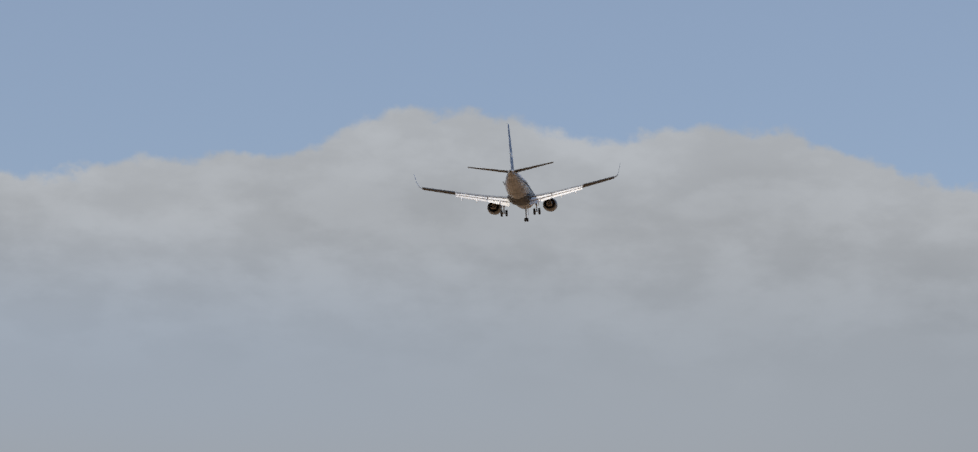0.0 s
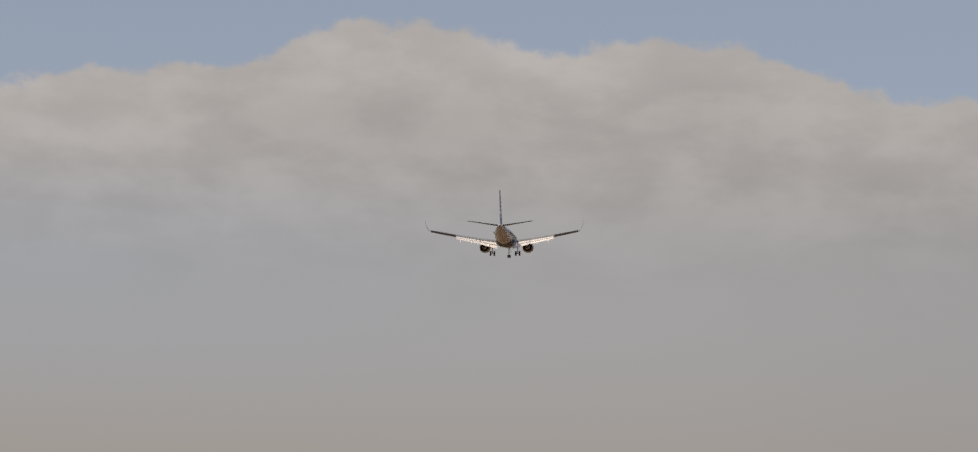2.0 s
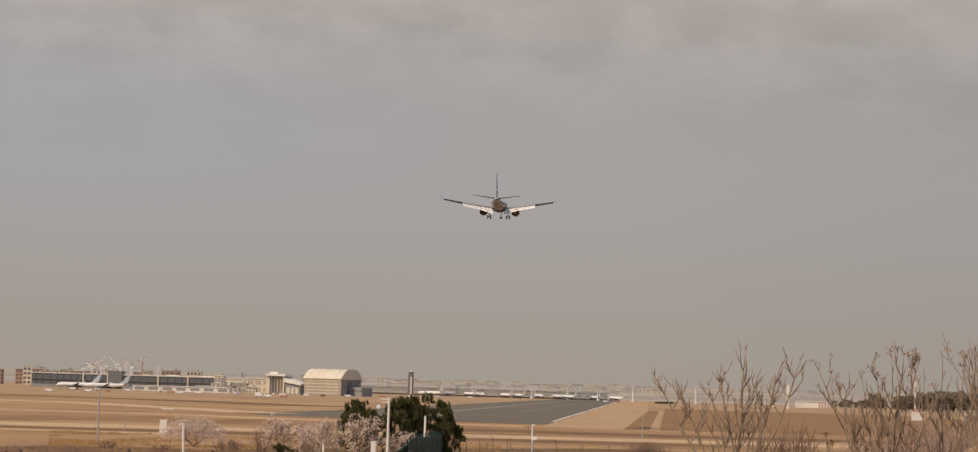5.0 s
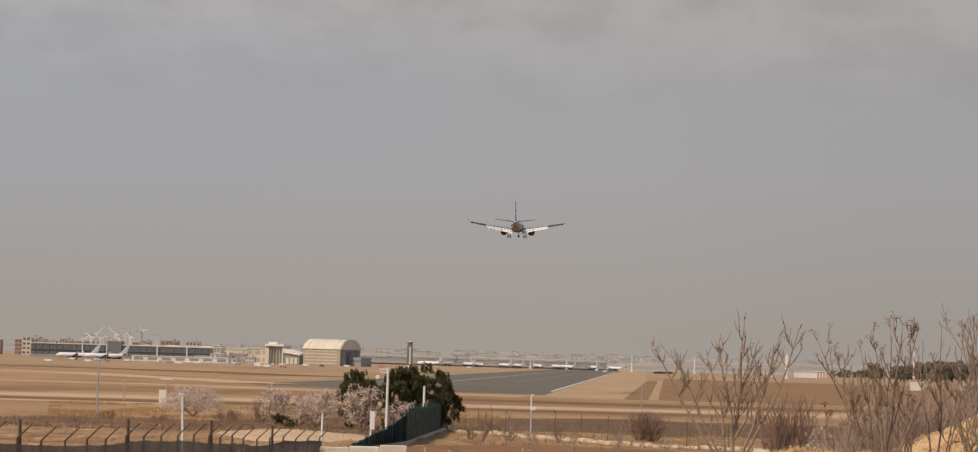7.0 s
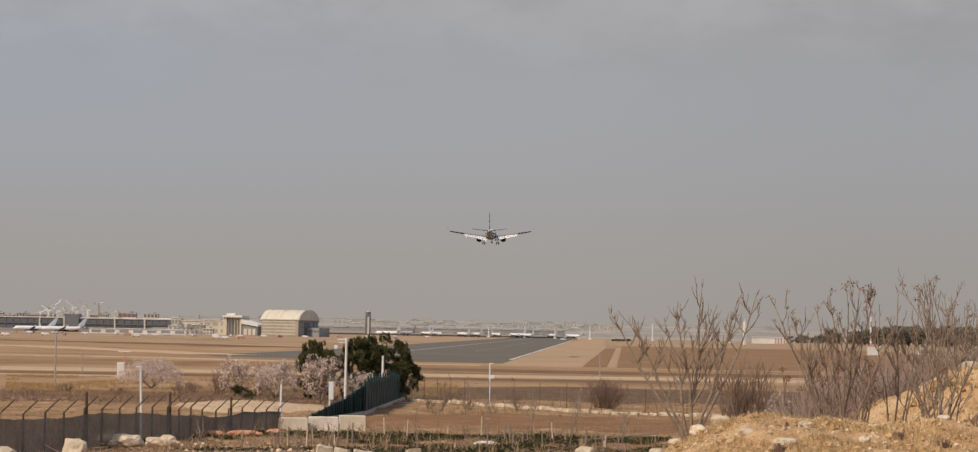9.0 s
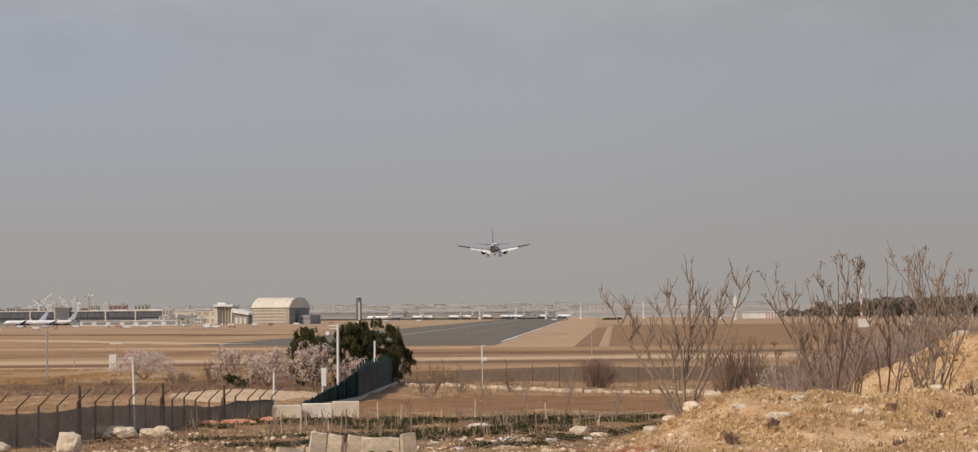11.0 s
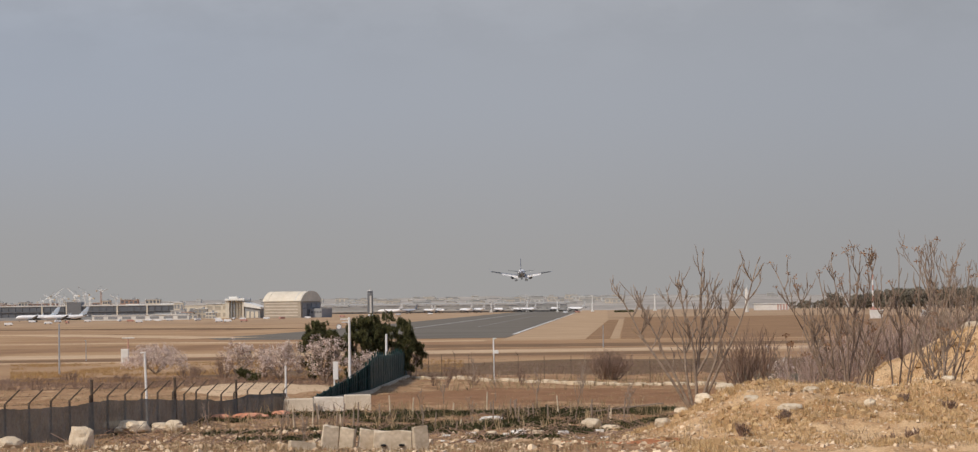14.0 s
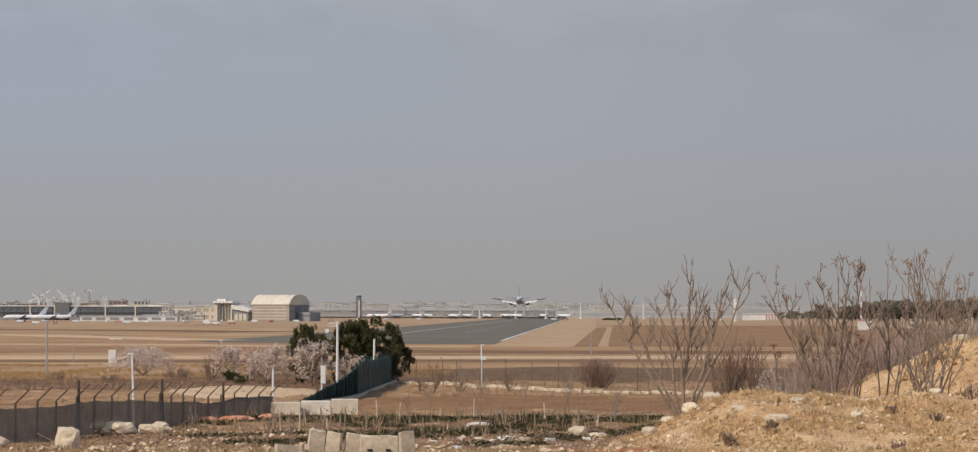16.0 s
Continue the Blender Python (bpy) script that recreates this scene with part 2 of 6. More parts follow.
GOLD = island_material("golden_grass", (0.27, 0.155, 0.066), (0.52, 0.345, 0.155))
STRAW = island_material("dry_stalks", (0.20, 0.135, 0.070), (0.50, 0.39, 0.24))
HEAP_STRAW = island_material("sandy_straw", (0.34, 0.218, 0.100), (0.65, 0.475, 0.258))
TWIG = island_material("brown_twigs", (0.150, 0.098, 0.072), (0.36, 0.255, 0.195))
RUBBLE = island_material("rubble", (0.38, 0.250, 0.145), (0.80, 0.655, 0.475))
WHITE_WALL = material("white_render", (0.66, 0.64, 0.60), (0.78, 0.76, 0.72), 0.05, 0.8, 0, 0, 0.7)
BEIGE_WALL = material("beige_panels", (0.38, 0.340, 0.275), (0.50, 0.445, 0.36), 0.05, 0.8, 0, 0, 0.5)
CREAM_WALL = material("cream_panels", (0.58, 0.525, 0.43), (0.70, 0.645, 0.54), 0.05, 0.8, 0, 0, 0.5)
GREY_WALL = material("grey_cladding", (0.23, 0.235, 0.24), (0.31, 0.315, 0.32), 0.05, 0.7, 0, 0, 0.5)
PALE_ROOF = material("pale_roof", (0.48, 0.47, 0.45), (0.62, 0.61, 0.58), 0.03, 0.7, 0, 0, 0.5)
BRIGHT_ROOF = material("white_roof", (0.70, 0.69, 0.65), (0.80, 0.79, 0.75), 0.03, 0.6, 0, 0, 0.5)
# dark glass and steel lifted towards grey, standing in for haze on far walls
DARK_GLASS = glass_material("dark_glass", (0.092, 0.100, 0.112), 0.35)
DARK_STEEL = material("dark_steel", (0.15, 0.155, 0.165), (0.20, 0.205, 0.215), 0.1, 0.6, 0.2, 0, 1)
TERRACOTTA = material("terracotta", (0.38, 0.245, 0.185), (0.48, 0.325, 0.255), 0.1, 0.9, 0, 0, 1)
RED_PAINT = material("red_paint", (0.46, 0.22, 0.17), (0.60, 0.34, 0.28), 1, 0.5, 0, 0, 9)
ORANGE_NET = material("orange_netting", (0.56, 0.22, 0.12), (0.70, 0.36, 0.24), 2, 0.8, 0, 0.02, 14)
# grey-brown hills, haze included in the base colour
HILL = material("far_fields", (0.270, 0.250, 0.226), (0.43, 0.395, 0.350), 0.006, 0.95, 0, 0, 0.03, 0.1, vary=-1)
AIR_WHITE = material("white_aircraft_paint", (0.42, 0.43, 0.45), (0.68, 0.69, 0.71), 0.5, 0.35, 0, 0, 3, 0.5)
# white fuselage darkened in patches: the belly's shade put into its colour
AIR_BODY = material("shaded_white_fuselage", (0.045, 0.044, 0.046), (0.36, 0.360, 0.37), 0.55, 0.4, 0, 0, 2.5, 0.5)
AIR_NACELLE = material("grey_nacelle_paint", (0.055, 0.056, 0.060), (0.115, 0.117, 0.122), 0.8, 0.4, 0, 0, 4, 0.5)
AIR_PANEL = material("light_grey_wing_skin", (0.20, 0.203, 0.21), (0.30, 0.304, 0.31), 0.5, 0.45, 0.1, 0, 4, 0.4)
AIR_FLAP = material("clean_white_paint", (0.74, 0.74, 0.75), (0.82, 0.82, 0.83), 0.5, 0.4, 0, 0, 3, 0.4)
RED_SOIL = material("red_soil", (0.34, 0.135, 0.060), (0.46, 0.215, 0.105), 0.6, 0.95, 0, 0.05, 5, 0.1, vary=-1)
SOIL_CLOD = island_material("soil_clods", (0.130, 0.080, 0.045), (0.380, 0.255, 0.150))
CLOD = island_material("sandy_clods", (0.30, 0.180, 0.080), (0.60, 0.420, 0.225))
AIR_BLUE = material("blue_tail_paint", (0.030, 0.080, 0.22), (0.045, 0.110, 0.28), 0.4, 0.35, 0, 0, 3, 0.5)
# grey skin taken near black: shade of the undersides put into the colour
AIR_SHADE = material("shaded_wing_skin", (0.015, 0.015, 0.017), (0.030, 0.030, 0.033), 0.5, 0.6, 0.0, 0, 4, 0.5)
# near-black that puts the shade inside hollows into the colour
AIR_DARK = material("dark_cavity", (0.010, 0.010, 0.011), (0.030, 0.029, 0.028), 2, 0.7, 0, 0, 9)
PALE_TAIL = material("pale_blue_tail_paint", (0.42, 0.50, 0.60), (0.58, 0.64, 0.70), 0.4, 0.35, 0, 0, 3, 0.5)
# tail and hall greys carry painted haze, for low contrast far away
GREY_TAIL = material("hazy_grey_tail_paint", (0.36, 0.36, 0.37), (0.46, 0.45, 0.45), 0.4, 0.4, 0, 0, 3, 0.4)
HALL_GLASS = glass_material("hazy_hall_glass", (0.235, 0.228, 0.215), 0.5)
BAND_WALL = material("pale_wall_bands", (0.50, 0.445, 0.37), (0.60, 0.54, 0.46), 0.05, 0.8, 0, 0, 0.5)
HANGAR_WALL = material("brown_grey_hangar_wall", (0.34, 0.295, 0.235), (0.42, 0.365, 0.295), 0.05, 0.8, 0, 0, 0.5)
AIR_METAL = material("engine_metal", (0.20, 0.18, 0.16), (0.36, 0.33, 0.30), 2, 0.35, 0.8, 0, 9)
TYRE = material("rubber", (0.014, 0.014, 0.014), (0.030, 0.029, 0.028), 3, 0.8, 0, 0, 20)


# ---- mesh helpers ----
def mesh_of(name, bm, mat, smooth=False):
    me = bpy.data.meshes.new(name)
    bm.normal_update()
    bm.to_mesh(me)
    bm.free()
    me.materials.append(mat)
    if smooth:
        for p in me.polygons:
            p.use_smooth = True
    return me


def part(name, bm, mat, parent=None, label="", smooth=False, at=None):
    me = bm if isinstance(bm, bpy.types.Mesh) else mesh_of(name, bm, mat, smooth)
    ob = new(name, me)
    if parent:
        ob.parent = parent
    if at is not None:
        ob.matrix_basis = at
    return tagged(ob, label)


def soup(name, verts, faces, mat, parent=None, label="", smooth=False):
    me = bpy.data.meshes.new(name)
    me.from_pydata([tuple(v) for v in verts], [], faces)
    me.materials.append(mat)
    if smooth:
        for p in me.polygons:
            p.use_smooth = True
    ob = new(name, me)
    if parent:
        ob.parent = parent
    return tagged(ob, label)


def thing(name, at, label, category, group="", kind=""):
    ob = new(name)
    ob.empty_display_size = 0.2
    ob.matrix_basis = at
    return tagged(ob, label, category, group, kind)


def box(bm, c, s, bevel=0.0, turn=0.0):
    m = Matrix.Translation(c) @ Matrix.Rotation(radians(turn), 4, "Z") @ Matrix.Diagonal((*s, 1))
    vs = bmesh.ops.create_cube(bm, size=1, matrix=m)["verts"]
    if bevel:
        es = list({e for v in vs for e in v.link_edges})
        bmesh.ops.bevel(bm, geom=es, offset=bevel, segments=2, affect="EDGES", profile=0.5)
    return bm


def boxed(c, s, bevel=0.0, turn=0.0):
    return box(bmesh.new(), c, s, bevel, turn)


def tube(bm, a, b, ra, rb, n=8, caps=True):
    a, b = Vector(a), Vector(b)
    d = b - a
    m = Matrix.Translation((a + b) / 2) @ d.to_track_quat("Z", "Y").to_matrix().to_4x4()
    bmesh.ops.create_cone(bm, cap_ends=caps, segments=n, radius1=ra, radius2=max(rb, 1e-4), depth=d.length, matrix=m)
    return bm


def tubed(a, b, ra, rb, n=8):
    return tube(bmesh.new(), a, b, ra, rb, n)


def loft(bm, rings, close=True):
    """Skins rings of points of equal count and caps the ends."""
    made = [[bm.verts.new(p) for p in r] for r in rings]
    k = len(rings[0])
    for r, s in zip(made, made[1:]):
        for i in range(k):
            bm.faces.new((r[i], r[(i + 1) % k], s[(i + 1) % k], s[i]))
    if close:
        bm.faces.new(made[0][::-1])
        bm.faces.new(made[-1])
    bmesh.ops.recalc_face_normals(bm, faces=bm.faces[:])
    return bm


def smooth_step(t):
    t = min(max(t, 0.0), 1.0)
    return t * t * (3 - 2 * t)


# ---- the lie of the land: the eye stands on a rise, the airfield is flat at z = 0 ----
KNOT_Y = [-6000, 0, 75, 100, 115, 135, 160, 190, 225, 300, 430, 600, 700, 6000]
KNOT_Z = [9.4, 9.4, 6.7, 5.5, 5.05, 4.7, 4.5, 4.45, 4.35, 3.5, 1.94, 0.44, 0, 0]


def land(x, y):
    z = float(np.interp(y, KNOT_Y, KNOT_Z))
    z += 2.0 * smooth_step((x - 3.2) / 6.0) * math.exp(-((y - 95) / 10) ** 2)
    z += 4.6 * smooth_step((x - 10) / 14) * math.exp(-((y - 121) / 11) ** 2)
    z += 0.48 * math.exp(-((x + 20) / 9) ** 2 - ((y - 196) / 9) ** 2)
    k = 1 - smooth_step((y - 180) / 200)
    if k > 0:
        rough = 0.18 + 0.34 * smooth_step((x - 4) / 5) * (1 - smooth_step((y - 125) / 15))
        z += k * rough * (noise.noise((x * 0.16, y * 0.16, 0)) + 0.5 * noise.noise((x * 0.55, y * 0.45, 3)) + 0.30 * noise.noise((x * 1.5, y * 1.1, 7)))
    return z


# ---- the large structure ----
def make_ground():
    rings = [2.0]
    while rings[-1] < 5600:
        r = rings[-1]
        rings.append(r + (0.55 if 62 < r < 150 else 0.9 if 40 < r < 235 else max(1.2, r * 0.035)))
    turns = [radians(a) for a in np.concatenate([np.arange(-180, -16, 6), np.arange(-16, 16, 0.16), np.arange(16, 180, 6)])]
    verts = [(0, 0, 9.4)]
    for r in rings:
        for a in turns:
            x, y = r * math.sin(a), r * math.cos(a)
            verts.append((x, y, land(x, y)))
    k = len(turns)
    faces = [(0, 1 + (i + 1) % k, 1 + i) for i in range(k)]
    for j in range(len(rings) - 1):
        a, b = 1 + j * k, 1 + (j + 1) * k
        faces += [(a + i, a + (i + 1) % k, b + (i + 1) % k, b + i) for i in range(k)]
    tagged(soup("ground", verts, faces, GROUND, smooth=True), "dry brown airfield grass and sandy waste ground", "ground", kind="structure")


RUNWAY_TURN = 2.05      # degrees to the right of straight ahead


def along(u, v):
    """A place on the airfield: u metres to the right of the runway's right edge, v metres past its near end."""
    a = radians(RUNWAY_TURN)
    return (-2.2 + u * math.cos(a) + v * math.sin(a), 824 - u * math.sin(a) + v * math.cos(a))


def sheet(name, corners, z, mat, label, category, thick=0.04):
    """A flat layer with an edge, over rising ground at least z above it."""
    bm = bmesh.new()
    low = [bm.verts.new((x, y, z - thick)) for x, y in corners]
    top = [bm.verts.new((x, y, z)) for x, y in corners]
    bm.faces.new(top)
    k = len(corners)
    for i in range(k):
        bm.faces.new((low[i], low[(i + 1) % k], top[(i + 1) % k], top[i]))
    bmesh.ops.recalc_face_normals(bm, faces=bm.faces[:])
    return tagged(part(name, bm, mat), label, category, kind="structure")


def ribbon(name, line, width, lift, mat, label, category, steps=40, cols=9):
    """A track that follows the land along a line of places."""
    pts = []
    for (x0, y0), (x1, y1) in zip(line, line[1:]):
        pts += [(x0 + (x1 - x0) * i / steps, y0 + (y1 - y0) * i / steps) for i in range(steps)]
    pts.append(line[-1])
    verts, faces = [], []
    for i, (x, y) in enumerate(pts):
        a, b = pts[max(i - 1, 0)], pts[min(i + 1, len(pts) - 1)]
        d = Vector((b[0] - a[0], b[1] - a[1], 0)).normalized()
        n = Vector((-d.y, d.x, 0))
        up = width * 0.5 * (1 + 0.20 * noise.noise((x * 0.05, y * 0.05, 9)) + 0.10 * noise.noise((x * 0.3, y * 0.3, 2)))
        down = width * 0.5 * (1 + 0.20 * noise.noise((x * 0.05, y * 0.05, 19)) + 0.10 * noise.noise((x * 0.3, y * 0.3, 12)))
        for k in range(cols):
            t = k / (cols - 1)
            q = Vector((x, y, 0)) + n * (up * (1 - t) - down * t)
            verts.append((q.x, q.y, land(q.x, q.y) + (lift if 0 < k < cols - 1 else -0.05)))
        if i:
            p, q = (i - 1) * cols, i * cols
            faces += [(p + k, q + k, q + k + 1, p + k + 1) for k in range(cols - 1)]
    return tagged(soup(name, verts, faces, mat, smooth=True), label, category, kind="structure")


make_ground()
sheet("runway", [along(-60, 0), along(0, 0), along(0, 3600), along(-60, 3600)], 0.06, ASPHALT, "dark grey asphalt runway with pale edge lines", "runway")
sheet("taxiway", [along(-60.5, 8), along(-60.5, 3600), along(-84, 3600), along(-93, 1300), along(-97, 400), along(-104, 160), along(-112, 84), along(-98, 24)], 0.05, ASPHALT,
      "dark asphalt strip along the runway that widens at its end", "taxiway")
sheet("runway_shoulder", [along(0.3, -60), along(26, -60), along(35, 830), along(38, 3600), along(0.3, 3600)], 0.05, SHOULDER, "pale sandy runway shoulder", "shoulder")
sheet("grass_strip", [along(26.2, -52), along(33.5, -52), along(42, 820), along(35.2, 820)], 0.09, FIELD_EARTH, "brown mown grass strip beside the shoulder", "grass")
sheet("service_track", [along(33.7, -55), along(36.5, -55), along(45.5, 880), along(42.2, 880)], 0.07, SHOULDER, "narrow pale gravel track along the runway", "track")
sheet("mown_field", [along(36.9, -50), along(240, -50), along(240, 1100), along(48, 1100), along(46, 880)], 0.05, FIELD_EARTH, "broad brown mown field beside the runway", "field")
sheet("edge_line", [along(-1.5, 90), along(-0.5, 90), along(-0.4, 3500), along(-1.6, 3500)], 0.075, PAINT_LINE, "white painted runway edge line", "line")
sheet("edge_line", [along(-60.2, 180), along(-58.2, 180), along(-58.2, 3500), along(-60.2, 3500)], 0.075, FADED_LINE, "faded white painted runway edge line", "line")
for v in range(420, 1500, 60):
    sheet("centre_line", [along(-30.5, v), along(-29.6, v), along(-29.6, v + 32), along(-30.5, v + 32)], 0.075, FADED_LINE, "faded white dash of the runway's centre line", "line")
ribbon("perimeter_road", [(-260, 480), (-60, 520), (30, 545), (110, 560), (260, 560)], 62, 0.12, TRACK, "pale dusty perimeter road along the airfield", "track")
ribbon("dirt_track", [(-260, 780), (-120, 800), (-60, 770), (-8, 762)], 15, 0.10, TRACK, "pale dirt track across dry grass", "track")
ribbon("dirt_track", [(-420, 1150), (-200, 1080), (-100, 905)], 34, 0.10, TRACK, "pale dirt track across dry grass", "track")
ribbon("dirt_track", [(-250, 395), (-120, 405), (-62, 415)], 9, 0.10, TRACK, "pale dirt track across dry grass", "track")
ribbon("dark_strip", [(-260, 430), (-60, 452), (30, 480)], 34, 0.08, DARKGRASS, "strip of dark brown ploughed earth", "field")
ribbon("dark_strip", [(-40, 660), (40, 655), (200, 690), (300, 700)], 70, 0.10, DARKGRASS, "strip of dark brown ploughed earth", "field")
ribbon("dark_strip", [(-330, 1400), (-200, 1350), (-110, 1250)], 80, 0.09, DARKGRASS, "strip of dark brown ploughed earth", "field")
ribbon("dark_strip", [(-14, 318), (20, 306), (100, 300)], 150, 0.07, SCRUB_EARTH, "strip of dark brown ploughed earth", "field")


def make_hills():
    """Low rising land with scattered houses far behind the airport, up to where the sky begins."""
    rows = [(3900, 0.0), (4150, 8.0), (4400, 16.0), (4700, 21.0), (4940, 25.0)]
    verts, faces, k = [], [], 140
    for y, h in rows:
        for i in range(k):
            x = -1150 + 2300 * i / (k - 1)
            z = h * (1 + 0.22 * noise.noise((x * 0.004, y * 0.002, 2)) + 0.10 * noise.noise((x * 0.02, y * 0.01, 5)))
            verts.append((x, y, z - 0.2))
    for j in range(len(rows) - 1):
        faces += [(j * k + i, j * k + i + 1, (j + 1) * k + i + 1, (j + 1) * k + i) for i in range(k - 1)]
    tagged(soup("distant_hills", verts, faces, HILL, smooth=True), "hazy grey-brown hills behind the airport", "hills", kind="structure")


make_hills()
ribbon("bare_field", [(-8.5, 186), (6, 178), (22, 172)], 30, 0.06, BARE_EARTH, "bare reddish-brown earth below the kerb", "field")


# ---- the airliner ----
def wing_ring(x, lead, chord, z, thick):
    """An aerofoil section at span x."""
    outline = [(0, 0), (0.08, 0.55), (0.3, 0.75), (0.65, 0.5), (1, 0.05), (1, -0.02), (0.65, -0.25), (0.3, -0.4), (0.08, -0.3)]
    return [(x, lead - c * chord, z + t * thick) for c, t in outline]


def fin_ring(z, lead, chord, thick):
    outline = [(0, 0), (0.1, 0.5), (0.4, 0.7), (1, 0.06), (1, -0.06), (0.4, -0.7), (0.1, -0.5)]
    return [(t * thick, lead - c * chord, z) for c, t in outline]


def round_ring(y, r, zc, n=20, squash=1.0):
    return [(r * math.cos(2 * math.pi * i / n), y, zc + r * squash * math.sin(2 * math.pi * i / n)) for i in range(n)]


def wing_z(x):
    return -1.15 + 0.118 * (abs(x) - 1.8) + 0.0022 * (abs(x) - 1.8) ** 2


def wing_lead(x):
    return 4.1 - 0.50 * (abs(x) - 1.8)


def wing_chord(x):
    x = abs(x)
    return 7.4 - (x - 1.8) * 0.74 if x < 5.8 else 4.45 - (x - 5.8) * 0.255


def airliner(name, at, label, group="", landing=True, tail=None):
    """A twin-engined airliner; its nose points to +y, the origin lies on the fuselage's axis over the wing."""
    jet = thing(name, at, label, "airliner", group)
    tail = tail or AIR_BLUE
    stations = [(17.4, 0.10, -0.55), (17.0, 0.55, -0.48), (16.2, 1.02, -0.32), (14.8, 1.55, -0.10), (13.0, 1.84, 0.0), (11, 1.9, 0.0), (4, 1.9, 0.0),
                (-6, 1.9, 0.0), (-9, 1.86, 0.05), (-13, 1.58, 0.32), (-17, 1.08, 0.74), (-20, 0.58, 1.08), (-21.6, 0.26, 1.25), (-22.0, 0.12, 1.28)]
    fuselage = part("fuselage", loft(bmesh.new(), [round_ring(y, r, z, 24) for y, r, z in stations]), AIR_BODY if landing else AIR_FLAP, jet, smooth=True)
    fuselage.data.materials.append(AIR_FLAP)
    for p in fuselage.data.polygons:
        p.material_index = 1 if p.normal.z > 0.30 else 0        # lit crown over a shaded belly, both put into the paint
    part("belly_fairing", loft(bmesh.new(), [round_ring(y, r, -1.25, 16, 0.5) for y, r in ((6.2, 0.3), (5.0, 1.5), (2, 2.0), (-4, 2.0), (-6.5, 1.2), (-8, 0.3))]), AIR_SHADE, jet, smooth=True)
    part("exhaust_cone", loft(bmesh.new(), [round_ring(y, r, 1.28, 12) for y, r in ((-21.7, 0.22), (-22.25, 0.16), (-22.3, 0.05))]), AIR_DARK, fuselage, "dark exhaust outlet")
    pane = mesh_of("cabin_window", boxed((0, 0, 0), (0.06, 0.30, 0.36)), DARK_GLASS)
    for s in (-1, 1):
        for i in range(30 if landing else 0):
            part("cabin_window", pane, None, fuselage, at=pose(s * 1.905 * math.cos(0.2), 11.6 - i * 0.86, 1.905 * math.sin(0.2)))
    for s in (-1, 1):
        spans = (1.4, 3.4, 5.8, 9.5, 11.19)
        cut = 0.74 if landing else 1.0
        rings = [wing_ring(s * x, wing_lead(x), wing_chord(x) * (cut if x < 11.2 else 1.0), wing_z(x), 0.085 * wing_chord(x) + 0.26) for x in spans]
        wing = part("wing", loft(bmesh.new(), rings), AIR_PANEL, jet, smooth=False)
        # outer wing in the shaded copy of the inner wing's grey
        outer = [wing_ring(s * x, wing_lead(x), wing_chord(x), wing_z(x), 0.085 * wing_chord(x) + 0.26) for x in (11.2, 13.0, 16.6)]
        part("outer_wing", loft(bmesh.new(), outer), AIR_SHADE, wing, "grey outer wing with shade in its colour")
        tip = [wing_ring(s * x, wing_lead(16.6) - dy, c, wing_z(16.6) + dz, 0.10) for x, dy, c, dz in ((16.62, 0, 1.65, 0), (17.2, 0.25, 1.45, 0.35), (17.5, 0.8, 1.15, 1.0), (17.85, 1.7, 0.6, 2.4))]
        part("winglet", loft(bmesh.new(), tip), tail, wing, "upturned blue winglet")
        if landing:
            for j, (x0, x1) in enumerate(((1.75, 5.55), (5.7, 11.0))):
                for k, (back, drop, size, tilt) in enumerate(((0.71, 0.12, 0.18, 20), (0.86, 0.50, 0.13, 33))):
                    r = []
                    for x in (x0, x1):
                        c = wing_chord(x)
                        y0, z0 = wing_lead(x) - back * c, wing_z(x) - drop * c * 0.3
                        a = radians(tilt)
                        dy, dz = math.cos(a) * size * c, -math.sin(a) * size * c
                        t = 0.055 * c * 0.5
                        r.append([(s * x, y0, z0 + t), (s * x, y0 + dy * -1, z0 + dz + 0.02), (s * x, y0 - dy, z0 + dz - 0.02), (s * x, y0, z0 - t)])
                    part("flap", loft(bmesh.new(), r), AIR_FLAP, wing, "lowered white flap")
            for x in (3.5, 7.4, 9.9):
                y, z = wing_lead(x) - 0.80 * wing_chord(x), wing_z(x) - 0.42
                pod = [[(s * x + 0.17 * k * math.cos(q), y + dy, z + dz + 0.26 * k * math.sin(q)) for q in np.linspace(0, 2 * math.pi, 9)[:-1]]
                       for dy, dz, k in ((1.9, 0.25, 0.1), (1.0, 0.05, 0.9), (0.0, -0.2, 1.0), (-0.9, -0.62, 0.7), (-1.5, -0.95, 0.1))]
                part("flap_fairing", loft(bmesh.new(), pod), AIR_FLAP, wing, smooth=True)
        # aileron gap and outer trailing edge
        rr = []
        for x in (11.4, 16.2):
            c = wing_chord(x)
            y0, z0 = wing_lead(x) - 1.002 * c, wing_z(x)
            rr.append([(s * x, y0, z0 + 0.06), (s * x, y0 - 0.16 * c, z0 + 0.015), (s * x, y0 - 0.16 * c, z0 - 0.02), (s * x, y0, z0 - 0.05)])
        part("aileron", loft(bmesh.new(), rr), AIR_SHADE, wing)
        # engine
        ex, ey, ez = s * 4.92, 4.2, -2.15
